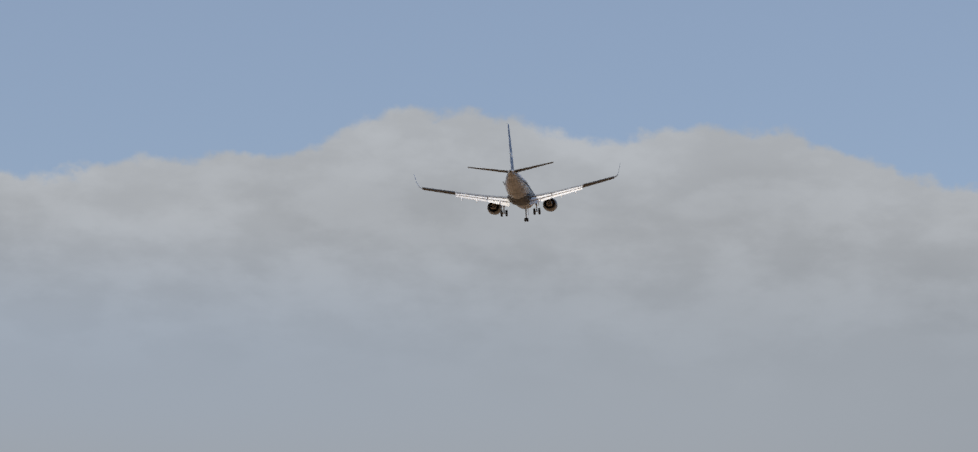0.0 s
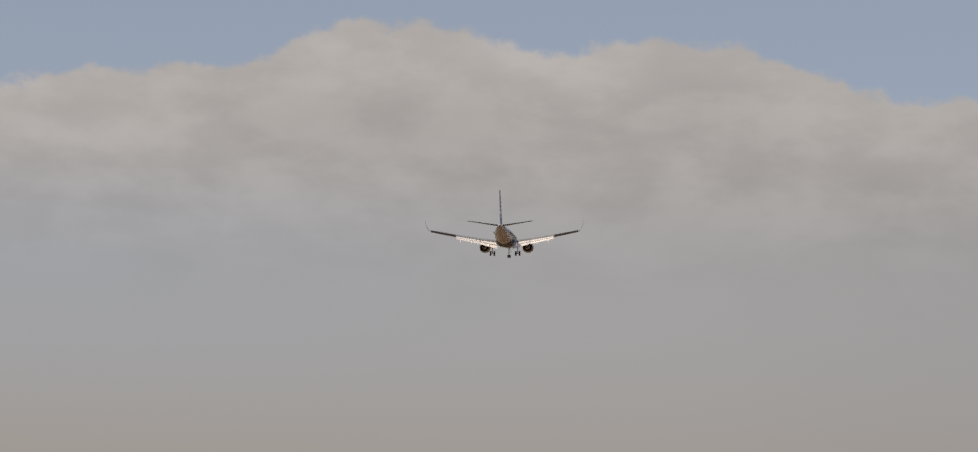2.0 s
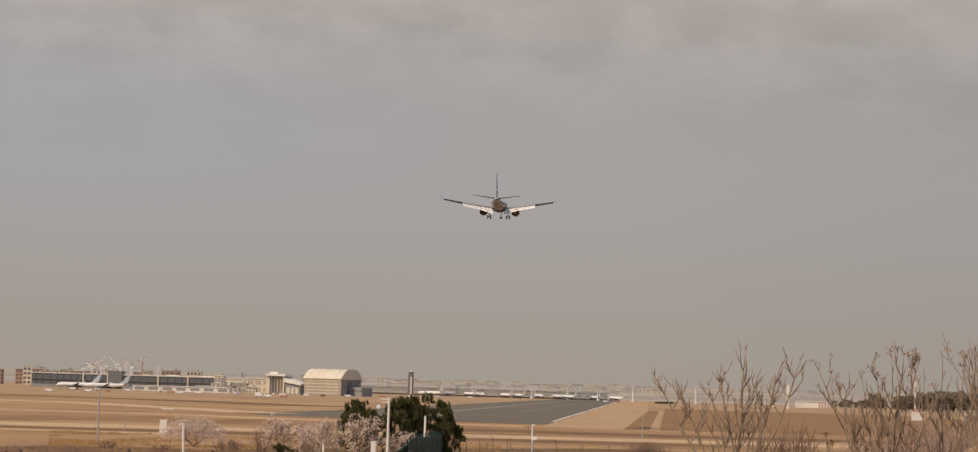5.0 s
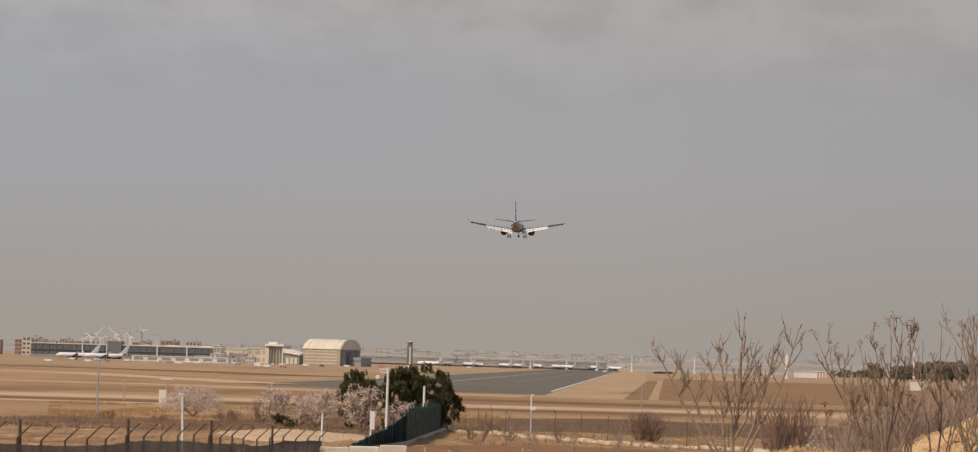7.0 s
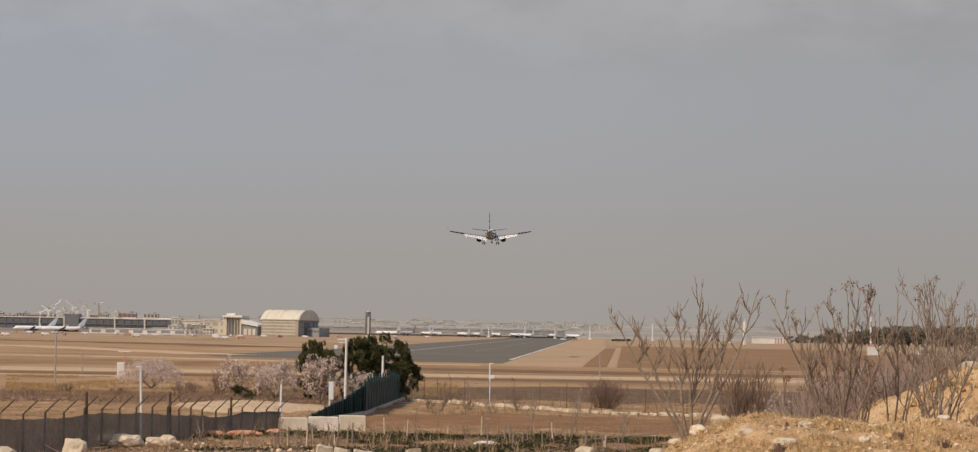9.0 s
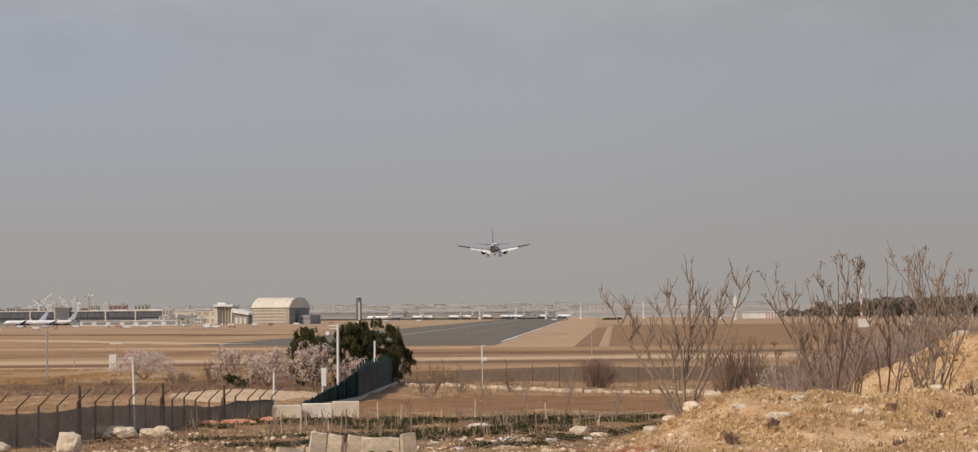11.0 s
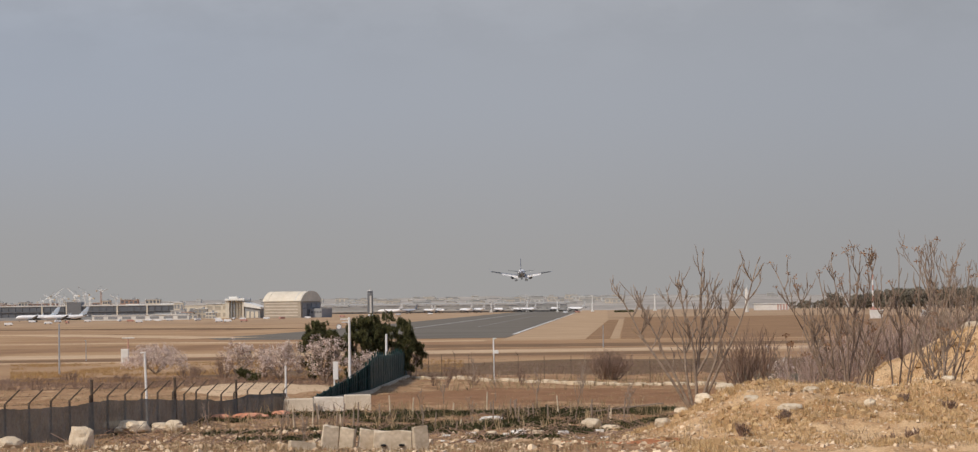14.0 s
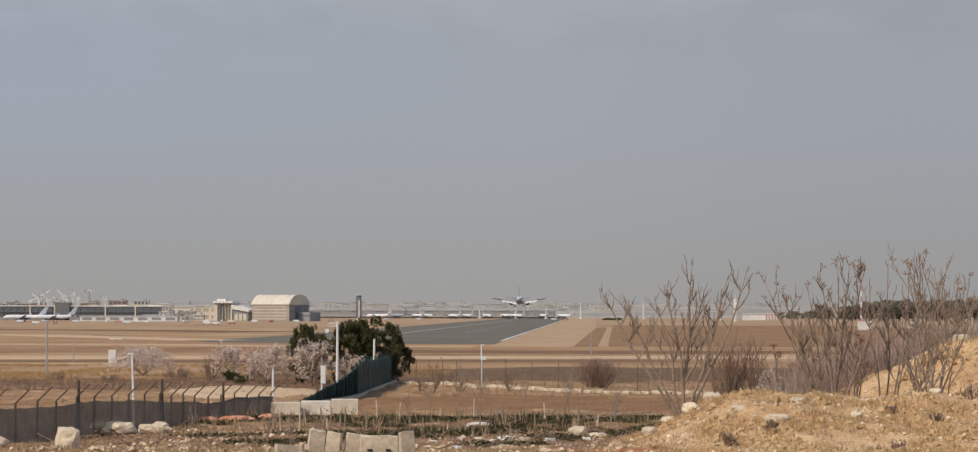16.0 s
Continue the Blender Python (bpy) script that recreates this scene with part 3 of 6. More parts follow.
        shell = [[(ex + r * math.cos(q) * 1.02, ey + y, ez + r * math.sin(q) * (0.94 if math.sin(q) < 0 else 1.0)) for q in np.linspace(0, 2 * math.pi, 21)[:-1]]
                 for y, r in ((1.6, 0.95), (1.8, 1.06), (1.5, 1.18), (0.3, 1.26), (-1.1, 1.14), (-2.0, 1.0), (-2.0, 0.93), (-1.2, 0.92))]
        engine = part("engine", loft(bmesh.new(), shell), AIR_NACELLE, jet, "grey engine nacelle", smooth=True)
        part("nozzle", loft(bmesh.new(), [[(ex + r * math.cos(q), ey + y, ez + r * math.sin(q)) for q in np.linspace(0, 2 * math.pi, 17)[:-1]] for y, r in ((-1.2, 0.60), (-2.9, 0.44), (-2.9, 0.36), (-2.2, 0.34))]), AIR_METAL, engine, "dark metal exhaust nozzle", smooth=True)
        part("fan_duct", tubed((ex, ey - 1.25, ez), (ex, ey - 1.35, ez), 0.91, 0.91, 20), AIR_DARK, engine, "dark fan duct")
        part("intake_fan", tubed((ex, ey + 1.2, ez), (ex, ey + 1.3, ez), 0.84, 0.84, 20), AIR_DARK, engine, "dark intake")
        part("pylon", boxed((ex, ey - 1.6, ez + 1.1), (0.34, 4.0, 0.62), 0.1), AIR_WHITE, engine)
        # tailplane
        tp = [wing_ring(s * x, -16.6 - 0.62 * (x - 0.7), 3.6 - 0.335 * (x - 0.7), 1.55 + 0.125 * (x - 0.7), 0.30 - 0.025 * x) for x in (0.5, 3.5, 7.15)]
        part("tailplane", loft(bmesh.new(), tp), AIR_SHADE, jet, smooth=False)
    fin = [fin_ring(z, lead, chord, t) for z, lead, chord, t in ((1.6, -12.6, 7.0, 0.20), (2.6, -14.4, 6.0, 0.30), (5.4, -17.1, 4.3, 0.25), (9.05, -20.4, 2.4, 0.15))]
    part("fin", loft(bmesh.new(), fin), tail, jet, "blue vertical tail fin")
    part("fin_stripe", loft(bmesh.new(), [fin_ring(z, lead, chord, t) for z, lead, chord, t in ((3.9, -15.55, 5.30, 0.305), (4.55, -16.2, 4.9, 0.295))]), AIR_WHITE, jet, "white band across the fin")
    # wheels
    for name_, gx, gy, top, low, r, gap in (("main_gear", -2.86, -1.4, -1.1, -3.75, 0.56, 0.43), ("main_gear", 2.86, -1.4, -1.1, -3.75, 0.56, 0.43), ("nose_gear", 0, 14.0, -1.4, -3.65, 0.35, 0.2)):
        leg = part(name_, tube(tubed((gx, gy, top), (gx, gy, low), 0.13, 0.10, 10), (gx - gap, gy, low), (gx + gap, gy, low), 0.07, 0.07, 8), AIR_METAL, jet, "metal undercarriage leg")
        part("brace", tubed((gx, gy, low + 0.9), (gx - (0.9 if gx > 0 else -0.9 if gx < 0 else 0), gy + (1.2 if gx == 0 else 0), top), 0.06, 0.06, 8), AIR_METAL, leg)
        part("gear_door", boxed((gx + (0.32 if gx > 0 else -0.32 if gx < 0 else 0.4), gy, (top + low) / 2 + 0.3), (0.05, 0.9, 1.3), 0.02), AIR_WHITE, leg)
        for k in (-1, 1):
            bm = tubed((gx + k * gap - 0.17, gy, low), (gx + k * gap + 0.17, gy, low), r, r, 18)
            wheel = part("wheel", bm, TYRE, leg, "black tyre")
    return jet


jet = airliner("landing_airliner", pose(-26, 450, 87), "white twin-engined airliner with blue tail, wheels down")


# ---- far side: airport buildings ----
def house_block(name, x, y, w, d, h, wall, roof, label, bays=0, storeys=1, turn=0.0, group="", glass=None, base=0.0, category="building"):
    """A building: walls, a roof slab with an overhang, and a grid of windows on the near face."""
    b = thing(name, pose(x, y, base, 0, 0, turn), label, category, group)
    part("wall", boxed((0, 0, h / 2), (w, d, h), 0.1), wall, b)
    part("roof", boxed((0, 0, h + 0.3), (w + 1.2, d + 1.2, 0.6), 0.15), roof, b)
    if base == 0.0:
        part("plant_room", boxed((w * 0.22, 0, h + 1.4), (w * 0.16, d * 0.4, 1.7), 0.1), GREY_WALL, b)
    if bays:
        step = w / bays
        pane = mesh_of("window", boxed((0, 0, 0), (step * 0.66, 0.3, h / storeys * 0.52), 0.0), glass or DARK_GLASS)
        for j in range(storeys):
            for i in range(bays):
                part("window", pane, None, b, at=pose(-w / 2 + (i + 0.5) * step, -d / 2 - 0.05, h * (j + 0.52) / storeys))
    return b


def terminal_left():
    """Long dark glass terminal with a pale flat roof and columns."""
    b = thing("terminal", pose(-444, 2630, 0), "long dark glass terminal with a pale flat roof", "terminal")
    w, d, h = 196, 50, 14.0
    part("glass_hall", boxed((0, 0, h / 2 + 1.5), (w, d, h - 3)), DARK_GLASS, b)
    part("roof", boxed((0, 0, h + 0.6), (w + 2, d + 1.5, 1.3), 0.3), PALE_ROOF, b)
    part("plinth", boxed((0, -1, 1.5), (w + 1, d + 2, 3.0), 0.1), GREY_WALL, b)
    part("balcony_band", boxed((0, -d / 2 - 0.6, 8.6), (w, 1.2, 0.7)), DARK_STEEL, b)
    col = mesh_of("mullion", boxed((0, 0, 0), (0.6, 0.8, h - 3)), DARK_STEEL)
    for i in range(27):
        part("mullion", col, None, b, at=pose(-w / 2 + 4 + i * (w - 8) / 26, -d / 2 - 0.3, h / 2 + 1.5))
    part("entrance_block", boxed((-10.5, -18, 9.2), (15, 18, 18.4), 0.2), DARK_STEEL, b, "dark block that rises over the roof")
    pier = mesh_of("pilaster", boxed((0, 0, 0), (1.5, 1.0, h - 2), 0.1), CREAM_WALL)
    for x in (-44, -18.5, 34, 65, 97.2):
        part("pilaster", pier, None, b, "pale pilaster", at=pose(x, -d / 2 - 0.8, h / 2 + 1))
    for x in (46, 82):
        part("roof_light", boxed((x, 4, h + 1.5), (14, 12, 0.9), 0.2), BRIGHT_ROOF, b)


def hangar():
    """Tall hangar: banded walls under a bright vaulted roof, seen on its corner."""
    b = thing("hangar", pose(-221.6, 2527.7, 0, 0, 0, -24), "large beige hangar with a bright vaulted roof", "hangar")
    w, d, h, top = 42, 42, 16.6, 26.0
    part("wall", boxed((0, 0, h / 2), (w, d, h), 0.1), HANGAR_WALL, b)

    def arch(k, lift=0.0):
        ring = []
        for i in range(17):
            t = -1 + i / 8
            ring.append((t * d / 2 * k, h - 0.3 + lift + (top - h) * (1 - abs(t) ** 2.8) + 0.8))
        return ring + [(d / 2 * k, h - 0.3), (-d / 2 * k, h - 0.3)]
    part("roof", loft(bmesh.new(), [[(x, y, z) for y, z in arch(1.04)] for x in (-w / 2 - 0.8, w / 2 + 0.8)]), CREAM_WALL, b, "bright cream vaulted roof")
    for x in (-w / 2 + 5, 0, w / 2 - 6, w / 2 - 0.5):
        part("roof_rib", loft(bmesh.new(), [[(x + e, y, z) for y, z in arch(1.05, 0.25)] for e in (-0.35, 0.35)]), PALE_ROOF if x > 10 else CREAM_WALL, b, "raised rib across the vault")
    part("end_gable", loft(bmesh.new(), [[(w / 2 + e, y * 0.86, h + (z - h) * 0.82) for y, z in arch(1.0)] for e in (0.7, 1.1)]), CREAM_WALL, b, "cream gable under the vault")
    for i in range(5):
        part("wall_band", boxed((-1.0, -d / 2 - 0.15, 2.2 + i * 3.1), (w - 5, 0.3, 1.3), 0.05), BAND_WALL, b, "pale horizontal wall band")
    for i, y in enumerate((-14, -4.5, 5, 14.5)):
        door = part("sliding_door", boxed((w / 2 + 0.35, y, 7.0), (0.7, 8.6, 14.0), 0.08), GREY_WALL if i != 1 else DARK_STEEL, b, "tall grey sliding door")
        part("door_window", boxed((w / 2 + 0.8, y, 9.5), (0.3, 5.6, 1.2)), DARK_GLASS, door)
    part("door_rail", boxed((w / 2 + 0.5, 0, 14.6), (1.0, d, 0.9), 0.1), GREY_WALL, b)
    part("side_annex", boxed((w / 2 + 8, 6, 4.5), (14, 22, 9), 0.1), GREY_WALL, b)
    for i in range(4):
        part("annex_window", boxed((w / 2 + 4 + i * 3.2, -5.1, 5.5), (2.0, 0.3, 1.8)), DARK_GLASS, b)


def far_terminal():
    """Very long low terminal with a wavy pale roof carried on slanting columns."""
    b = thing("wavy_terminal", pose(-105, 3560, 0), "very long low terminal with a wavy pale roof", "terminal")
    w = 360
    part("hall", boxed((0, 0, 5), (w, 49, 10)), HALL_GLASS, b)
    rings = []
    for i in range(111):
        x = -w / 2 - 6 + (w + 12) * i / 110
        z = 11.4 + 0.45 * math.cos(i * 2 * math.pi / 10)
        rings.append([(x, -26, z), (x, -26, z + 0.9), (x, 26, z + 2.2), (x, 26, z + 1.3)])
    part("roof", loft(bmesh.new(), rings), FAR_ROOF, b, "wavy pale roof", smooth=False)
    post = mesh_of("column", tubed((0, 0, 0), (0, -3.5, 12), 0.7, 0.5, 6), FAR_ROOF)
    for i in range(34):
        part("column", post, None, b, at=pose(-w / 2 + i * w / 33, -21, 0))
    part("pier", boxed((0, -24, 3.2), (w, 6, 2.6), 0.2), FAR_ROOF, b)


def control_tower(x, y, h, w, mat, head, label):
    b = thing("control_tower", pose(x, y, 0), label, "tower")
    part("shaft", boxed((0, 0, h / 2), (w, w, h), w * 0.15), mat, b)
    part("stair_core", boxed((w * 0.1, -w * 0.52, h * 0.46), (w * 0.34, 0.5, h * 0.84), 0.1), PALE_ROOF, b, "pale vertical stripe")
    cab = part("cab", loft(bmesh.new(), [[(w * k * 0.62 * math.cos(q), w * k * 0.62 * math.sin(q), h + z) for q in np.linspace(0, 2 * math.pi, 9)[:-1]] for z, k in ((0, 0.72), (0.6, 0.78), (3.4, 0.78))]), head, b, "glazed control cab")
    part("cab_roof", tubed((0, 0, h + 3.4), (0, 0, h + 4.2), w * 0.5, w * 0.4, 8), PALE_ROOF, cab)
    part("aerial", tubed((0, 0, h + 4.2), (0, 0, h + 8), 0.2, 0.08, 6), WHITE_POLE, b)


def tower_crane(x, y, h, reach, turn, label, rise=48):
    """A tower crane with a raised jib: lattice mast, jib, counter-jib, cab and pendant bars."""
    c = thing("tower_crane", pose(x, y, 0, 0, 0, turn), label, "crane", "cranes behind the terminal")
    bm = bmesh.new()
    for dx in (-0.7, 0.7):
        for dy in (-0.7, 0.7):
            box(bm, (dx, dy, h / 2), (0.28, 0.28, h))
    for i in range(int(h / 4)):
        tube(bm, (-0.7, -0.7, i * 4), (0.7, -0.7, i * 4 + 4), 0.1, 0.1, 4)
        tube(bm, (-0.7, 0.7, i * 4), (0.7, 0.7, i * 4 + 4), 0.1, 0.1, 4)
    part("mast", bm, WHITE_POLE if turn % 3 else TERRACOTTA, c)
    a = radians(rise)
    tip = Vector((math.cos(a) * reach, 0, h + math.sin(a) * reach))
    side = Vector((-math.sin(a), 0, math.cos(a))) * 1.5
    bm = bmesh.new()
    tube(bm, (0, 0, h), tip, 0.26, 0.2, 4)
    tube(bm, Vector((0, 0, h)) + side, tip, 0.2, 0.16, 4)
    for i in range(int(reach / 3)):
        p, q = Vector((0, 0, h)).lerp(tip, i * 3 / reach), Vector((0, 0, h)).lerp(tip, (i * 3 + 1.5) / reach) + side * (1 - (i * 3 + 1.5) / reach)
        tube(bm, p, q, 0.1, 0.1, 4)
    part("jib", bm, WHITE_POLE, c)
    part("counter_jib", boxed((-3, 0, h + 0.3), (6, 1.2, 0.7), 0.1), WHITE_POLE, c)
    part("counterweight", boxed((-5.4, 0, h - 0.3), (1.8, 1.6, 2.2), 0.1), CONCRETE, c)
    part("apex", tubed((-1, 0, h), (-2, 0, h + 5), 0.35, 0.15, 4), WHITE_POLE, c)
    part("pendant", tube(tubed((-2, 0, h + 5), tip, 0.07, 0.07, 4), (-2, 0, h + 5), (-5.4, 0, h + 0.6), 0.07, 0.07, 4), DARK_STEEL, c)
    part("cab", boxed((1.2, -1.0, h - 1), (1.5, 1.3, 1.9), 0.15), WHITE_POLE, c)


terminal_left()
hangar()
far_terminal()
control_tower(-194, 3420, 28, 7.5, DARK_STEEL, DARK_GLASS, "slim dark control tower with a pale stripe")
control_tower(232.3, 2500, 19.5, 3.4, WHITE_WALL, WHITE_WALL, "small white control tower beside the airfield")
house_block("workshop", -322, 2610, 44, 30, 13.5, CREAM_WALL, BRIGHT_ROOF, "low cream workshop building with a pale roof", 5, 1, glass=GREY_WALL)
house_block("workshop", -301, 2575, 24, 22, 14.5, CREAM_WALL, BRIGHT_ROOF, "cream workshop with a flat white roof", 3, 2, glass=BEIGE_WALL)


def cargo_hall():
    """Tall hall: a deep recess between cream walls under an overhanging white slab, with a lean-to beside it."""
    b = thing("cargo_hall", pose(-280, 2560, 0, 0, 0, -10), "tall cream cargo hall with an overhanging white roof slab", "building")
    part("side_wall", boxed((-8.0, 0, 9), (4.0, 22, 18), 0.1), CREAM_WALL, b)
    part("side_wall", boxed((8.6, 0, 9), (1.6, 22, 18), 0.1), CREAM_WALL, b)
    part("back_wall", boxed((1.0, 0.5, 9), (14, 18, 18), 0.1), CREAM_WALL, b)
    for x in (-3.6, -0.6, 2.4, 5.2):
        part("fin", boxed((x, -9.3, 9), (0.8, 2.4, 17.8), 0.08), GREY_WALL if x < 0 else BEIGE_WALL, b)
    part("roof", boxed((0.2, 0, 19.0), (20.5, 25.5, 2.2), 0.2), BRIGHT_ROOF, b, "white roof slab")
    part("roof_box", boxed((-4, 2, 21.1), (9, 12, 2.0), 0.2), BRIGHT_ROOF, b)
    lean = part("lean_to", loft(bmesh.new(), [[(x, y, z) for x, z in ((10.0, 0), (26, 0), (26, 9.0), (10.0, 11.5))] for y in (-10, 12)]), GREY_WALL, b)
    part("lean_to_roof", loft(bmesh.new(), [[(x, y, z) for x, z in ((9.6, 11.8), (27, 9.1), (27, 11.2), (17, 14.4), (9.6, 16.4))] for y in (-11.5, 13)]), BRIGHT_ROOF, lean, "white sloping roof")
    for x in (13.5, 18, 22.5):
        part("lean_to_door", boxed((x, -10.2, 3.5), (3.0, 0.5, 6.6), 0.05), CREAM_WALL, lean)


cargo_hall()
house_block("boarding_pier", -352, 2380, 92, 9, 4.6, WHITE_WALL, BRIGHT_ROOF, "long low white boarding pier beside the terminal", 7, 1, glass=GREY_WALL)
for x, y, w, h, wall in ((-590, 2500, 60, 7, CREAM_WALL), (-640, 2560, 44, 10, BEIGE_WALL), (-575, 2350, 22, 5, WHITE_WALL), (-548, 2330, 16, 4, WHITE_WALL), (-700, 2600, 50, 8, WHITE_WALL)):
    house_block("apron_store", x, y, w, 18, h, wall, BRIGHT_ROOF, "low pale store beside the apron", 8, 2, glass=GREY_WALL, group="stores beside the apron")
for x, y, w, h, wall, roof in ((-338, 2540, 14, 8.5, WHITE_WALL, PALE_ROOF), (-326, 2520, 11, 6.5, CREAM_WALL, TERRACOTTA), (-314, 2530, 13, 9.5, BEIGE_WALL, BRIGHT_ROOF), (-302, 2515, 10, 6.0, CREAM_WALL, BRIGHT_ROOF), (-345, 2600, 10, 16.5, CREAM_WALL, BRIGHT_ROOF)):
    house_block("apron_shed", x, y, w, 12, h, wall, roof, "small pale shed among the workshops", 3, 2, glass=GREY_WALL, group="sheds among the workshops")
house_block("low_store", -340, 2480, 60, 14, 4.2, CREAM_WALL, PALE_ROOF, "low cream store beside the apron", 12, 1, glass=GREY_WALL)
house_block("fire_station", 256, 2500, 33, 16, 6.0, WHITE_WALL, BRIGHT_ROOF, "low white building with red columns", 0, 1, base=2.0)
for i in range(4):
    part("red_column", boxed((6 + i * 2.9, -8.4, 3.0), (0.8, 0.6, 5.6), 0.1), RED_PAINT, bpy.data.objects["fire_station"], "red column")
for x, h, k, turn, rise in ((-552, 23, 11, 160, 35), (-546, 27, 14, 20, 45), (-541, 22, 12, 185, 40), (-536, 24, 12, 200, 30), (-523, 27, 13, 170, 45), (-519, 22, 11, 25, 20), (-511, 28, 13, 205, 50), (-505, 24, 12, 155, 40),
                            (-491.5, 33, 8, 21, 10), (-473, 23, 10, 205, 30), (-562, 20, 12, 10, 30)):
    tower_crane(x, 3000, h, k, turn, "white tower crane with a raised jib behind the terminal", rise)
rnd = random.Random(4)
for i in range(22):
    x = -810 + i * 17 + rnd.uniform(-5, 5)
    house_block("brick_block", x, 3120 + rnd.uniform(-30, 60), rnd.uniform(12, 22), 14, rnd.uniform(17, 23), TERRACOTTA if i % 3 else CREAM_WALL, PALE_ROOF, "far terracotta housing block with flat roof", 4, 4, group="far housing blocks")
for i in range(130):
    x = rnd.uniform(-760, 620) if i % 5 < 2 else rnd.uniform(-300, 190)
    y = rnd.uniform(4250, 4750)
    z = float(np.interp(y, [3900, 4150, 4400, 4700, 4940], [0, 8, 16, 21, 25])) - 2.5
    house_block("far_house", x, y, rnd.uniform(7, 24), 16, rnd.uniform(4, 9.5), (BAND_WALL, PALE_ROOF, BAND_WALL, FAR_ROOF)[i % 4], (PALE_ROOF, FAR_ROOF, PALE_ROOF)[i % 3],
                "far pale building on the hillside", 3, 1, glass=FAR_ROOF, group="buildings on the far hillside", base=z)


# ---- parked aircraft, vehicles and masts on the airfield ----
stand_jet = airliner("parked_airliner", pose(-430, 2260, 4.3, 0, 0, 93), "white parked airliner with a pale blue tail on the apron", "parked airliners", landing=False, tail=PALE_TAIL)
for x, y, turn in ((-403, 2255, 97),):
    copy_thing(stand_jet, pose(x, y, 4.3, 0, 0, turn))
row_jet = airliner("parked_airliner", pose(-160, 3250, 4.3, 0, 0, 60), "white parked airliner far across the apron", "airliners at the far terminal", landing=False, tail=GREY_TAIL)
rnd = random.Random(9)
for i in range(10):
    copy_thing(row_jet, pose(-140 + i * 24 + rnd.uniform(-11, 11), 3420 + rnd.uniform(-110, 60), 4.3, 0, 0, rnd.choice((30, 150, 180, 20, 205, 95)) + rnd.uniform(-8, 8)))


def van(at, mat, label):
    v = thing("service_van", at, label, "van", "vehicles on the apron")
    body = part("body", boxed((0, 0, 1.25), (4.8, 1.9, 1.6), 0.2), mat, v)
    part("cab", loft(bmesh.new(), [[(x, y, z) for x, z in ((2.4, 0.6), (3.4, 0.6), (3.3, 1.3), (2.7, 2.0), (2.4, 2.0))] for y in (-0.95, 0.95)]), mat, v)
    part("windscreen", loft(bmesh.new(), [[(x, y, z) for x, z in ((3.27, 1.36), (3.33, 1.36), (2.78, 1.98), (2.72, 1.98))] for y in (-0.85, 0.85)]), DARK_GLASS, v)
    for x in (-1.5, 2.3):
        for y in (-0.9, 0.9):
            part("wheel", tubed((x, y - 0.12, 0.38), (x, y + 0.12, 0.38), 0.38, 0.38, 12), TYRE, v)
    return v


first = van(pose(-352, 1900, 0), AIR_FLAP, "white service van on the airfield")
second = van(pose(-318, 2085, 0, 0, 0, 8), RED_PAINT, "red service van on the airfield")
for x, y, turn in ((-358, 1780, 4), (-346, 1950, 90), (-292, 1960, 10), (-225, 1920, 5), (-216, 1900, 0), (-207, 1930, 12), (-270, 2150, 40), (-300, 2120, 0), (60, 2900, 0), (75, 2950, 20), (-412, 2150, 0), (-388, 2140, 30), (-366, 2160, 5), (-340, 2170, 80), (-318, 2190, 0), (-301, 2200, 20), (-262, 2230, 0), (-250, 2250, 90), (-238, 2210, 10), (-222, 2260, 0), (-206, 2240, 45), (-188, 2300, 0), (-170, 2500, 10), (-150, 2650, 0), (-128, 2800, 30), (-96, 2900, 0)):
    copy_thing(first if (x // 7) % 5 else second, pose(x, y, 0, 0, 0, turn))


def light_mast(x, y, h, label, group="white masts across the airfield"):
    m = thing("light_mast", pose(x, y, 0), label, "mast", group)
    part("pole", tubed((0, 0, 0), (0, 0, h), 0.9, 0.6, 10), WHITE_POLE, m)
    part("base", boxed((0, 0, 0.8), (4, 4, 1.6), 0.2), WHITE_WALL, m)
    head = part("lamp_ring", tubed((0, 0, h), (0, 0, h + 1.0), 1.6, 1.6, 10), WHITE_POLE, m)
    for k in range(4):
        part("floodlight", boxed((1.6 * math.cos(k * 1.57), 1.6 * math.sin(k * 1.57), h + 0.2), (0.7, 0.7, 0.6), 0.1), GALV, head)


for x, y, h in ((104, 3300, 20), (186, 3300, 21), (262, 3000, 21), (60, 3400, 14), (20, 3500, 15), (-30, 3450, 13)):
    light_mast(x, y, h, "white floodlight mast beside the apron")


def banded_mast(x, y, h):
    m = thing("banded_mast", pose(x, y, 0), "red and white banded radio mast on a white box", "mast")
    for i in range(7):
        part("mast_section", tubed((0, 0, 4 + i * (h - 4) / 7), (0, 0, 4 + (i + 1) * (h - 4) / 7), 0.62 - 0.04 * i, 0.58 - 0.04 * i, 8), WHITE_POLE if i % 2 else RED_PAINT, m)
    part("equipment_box", boxed((1, 0, 2.6), (6, 4, 5.2), 0.2), WHITE_WALL, m)
    part("box_band", boxed((1, 0, 5.5), (6.2, 4.2, 0.7), 0.1), RED_PAINT, m)


banded_mast(211.5, 1480, 26)
house_block("equipment_hut", 226, 1560, 5, 4, 4.2, WHITE_WALL, BRIGHT_ROOF, "small white equipment hut on the grass", 1, 1, category="hut")
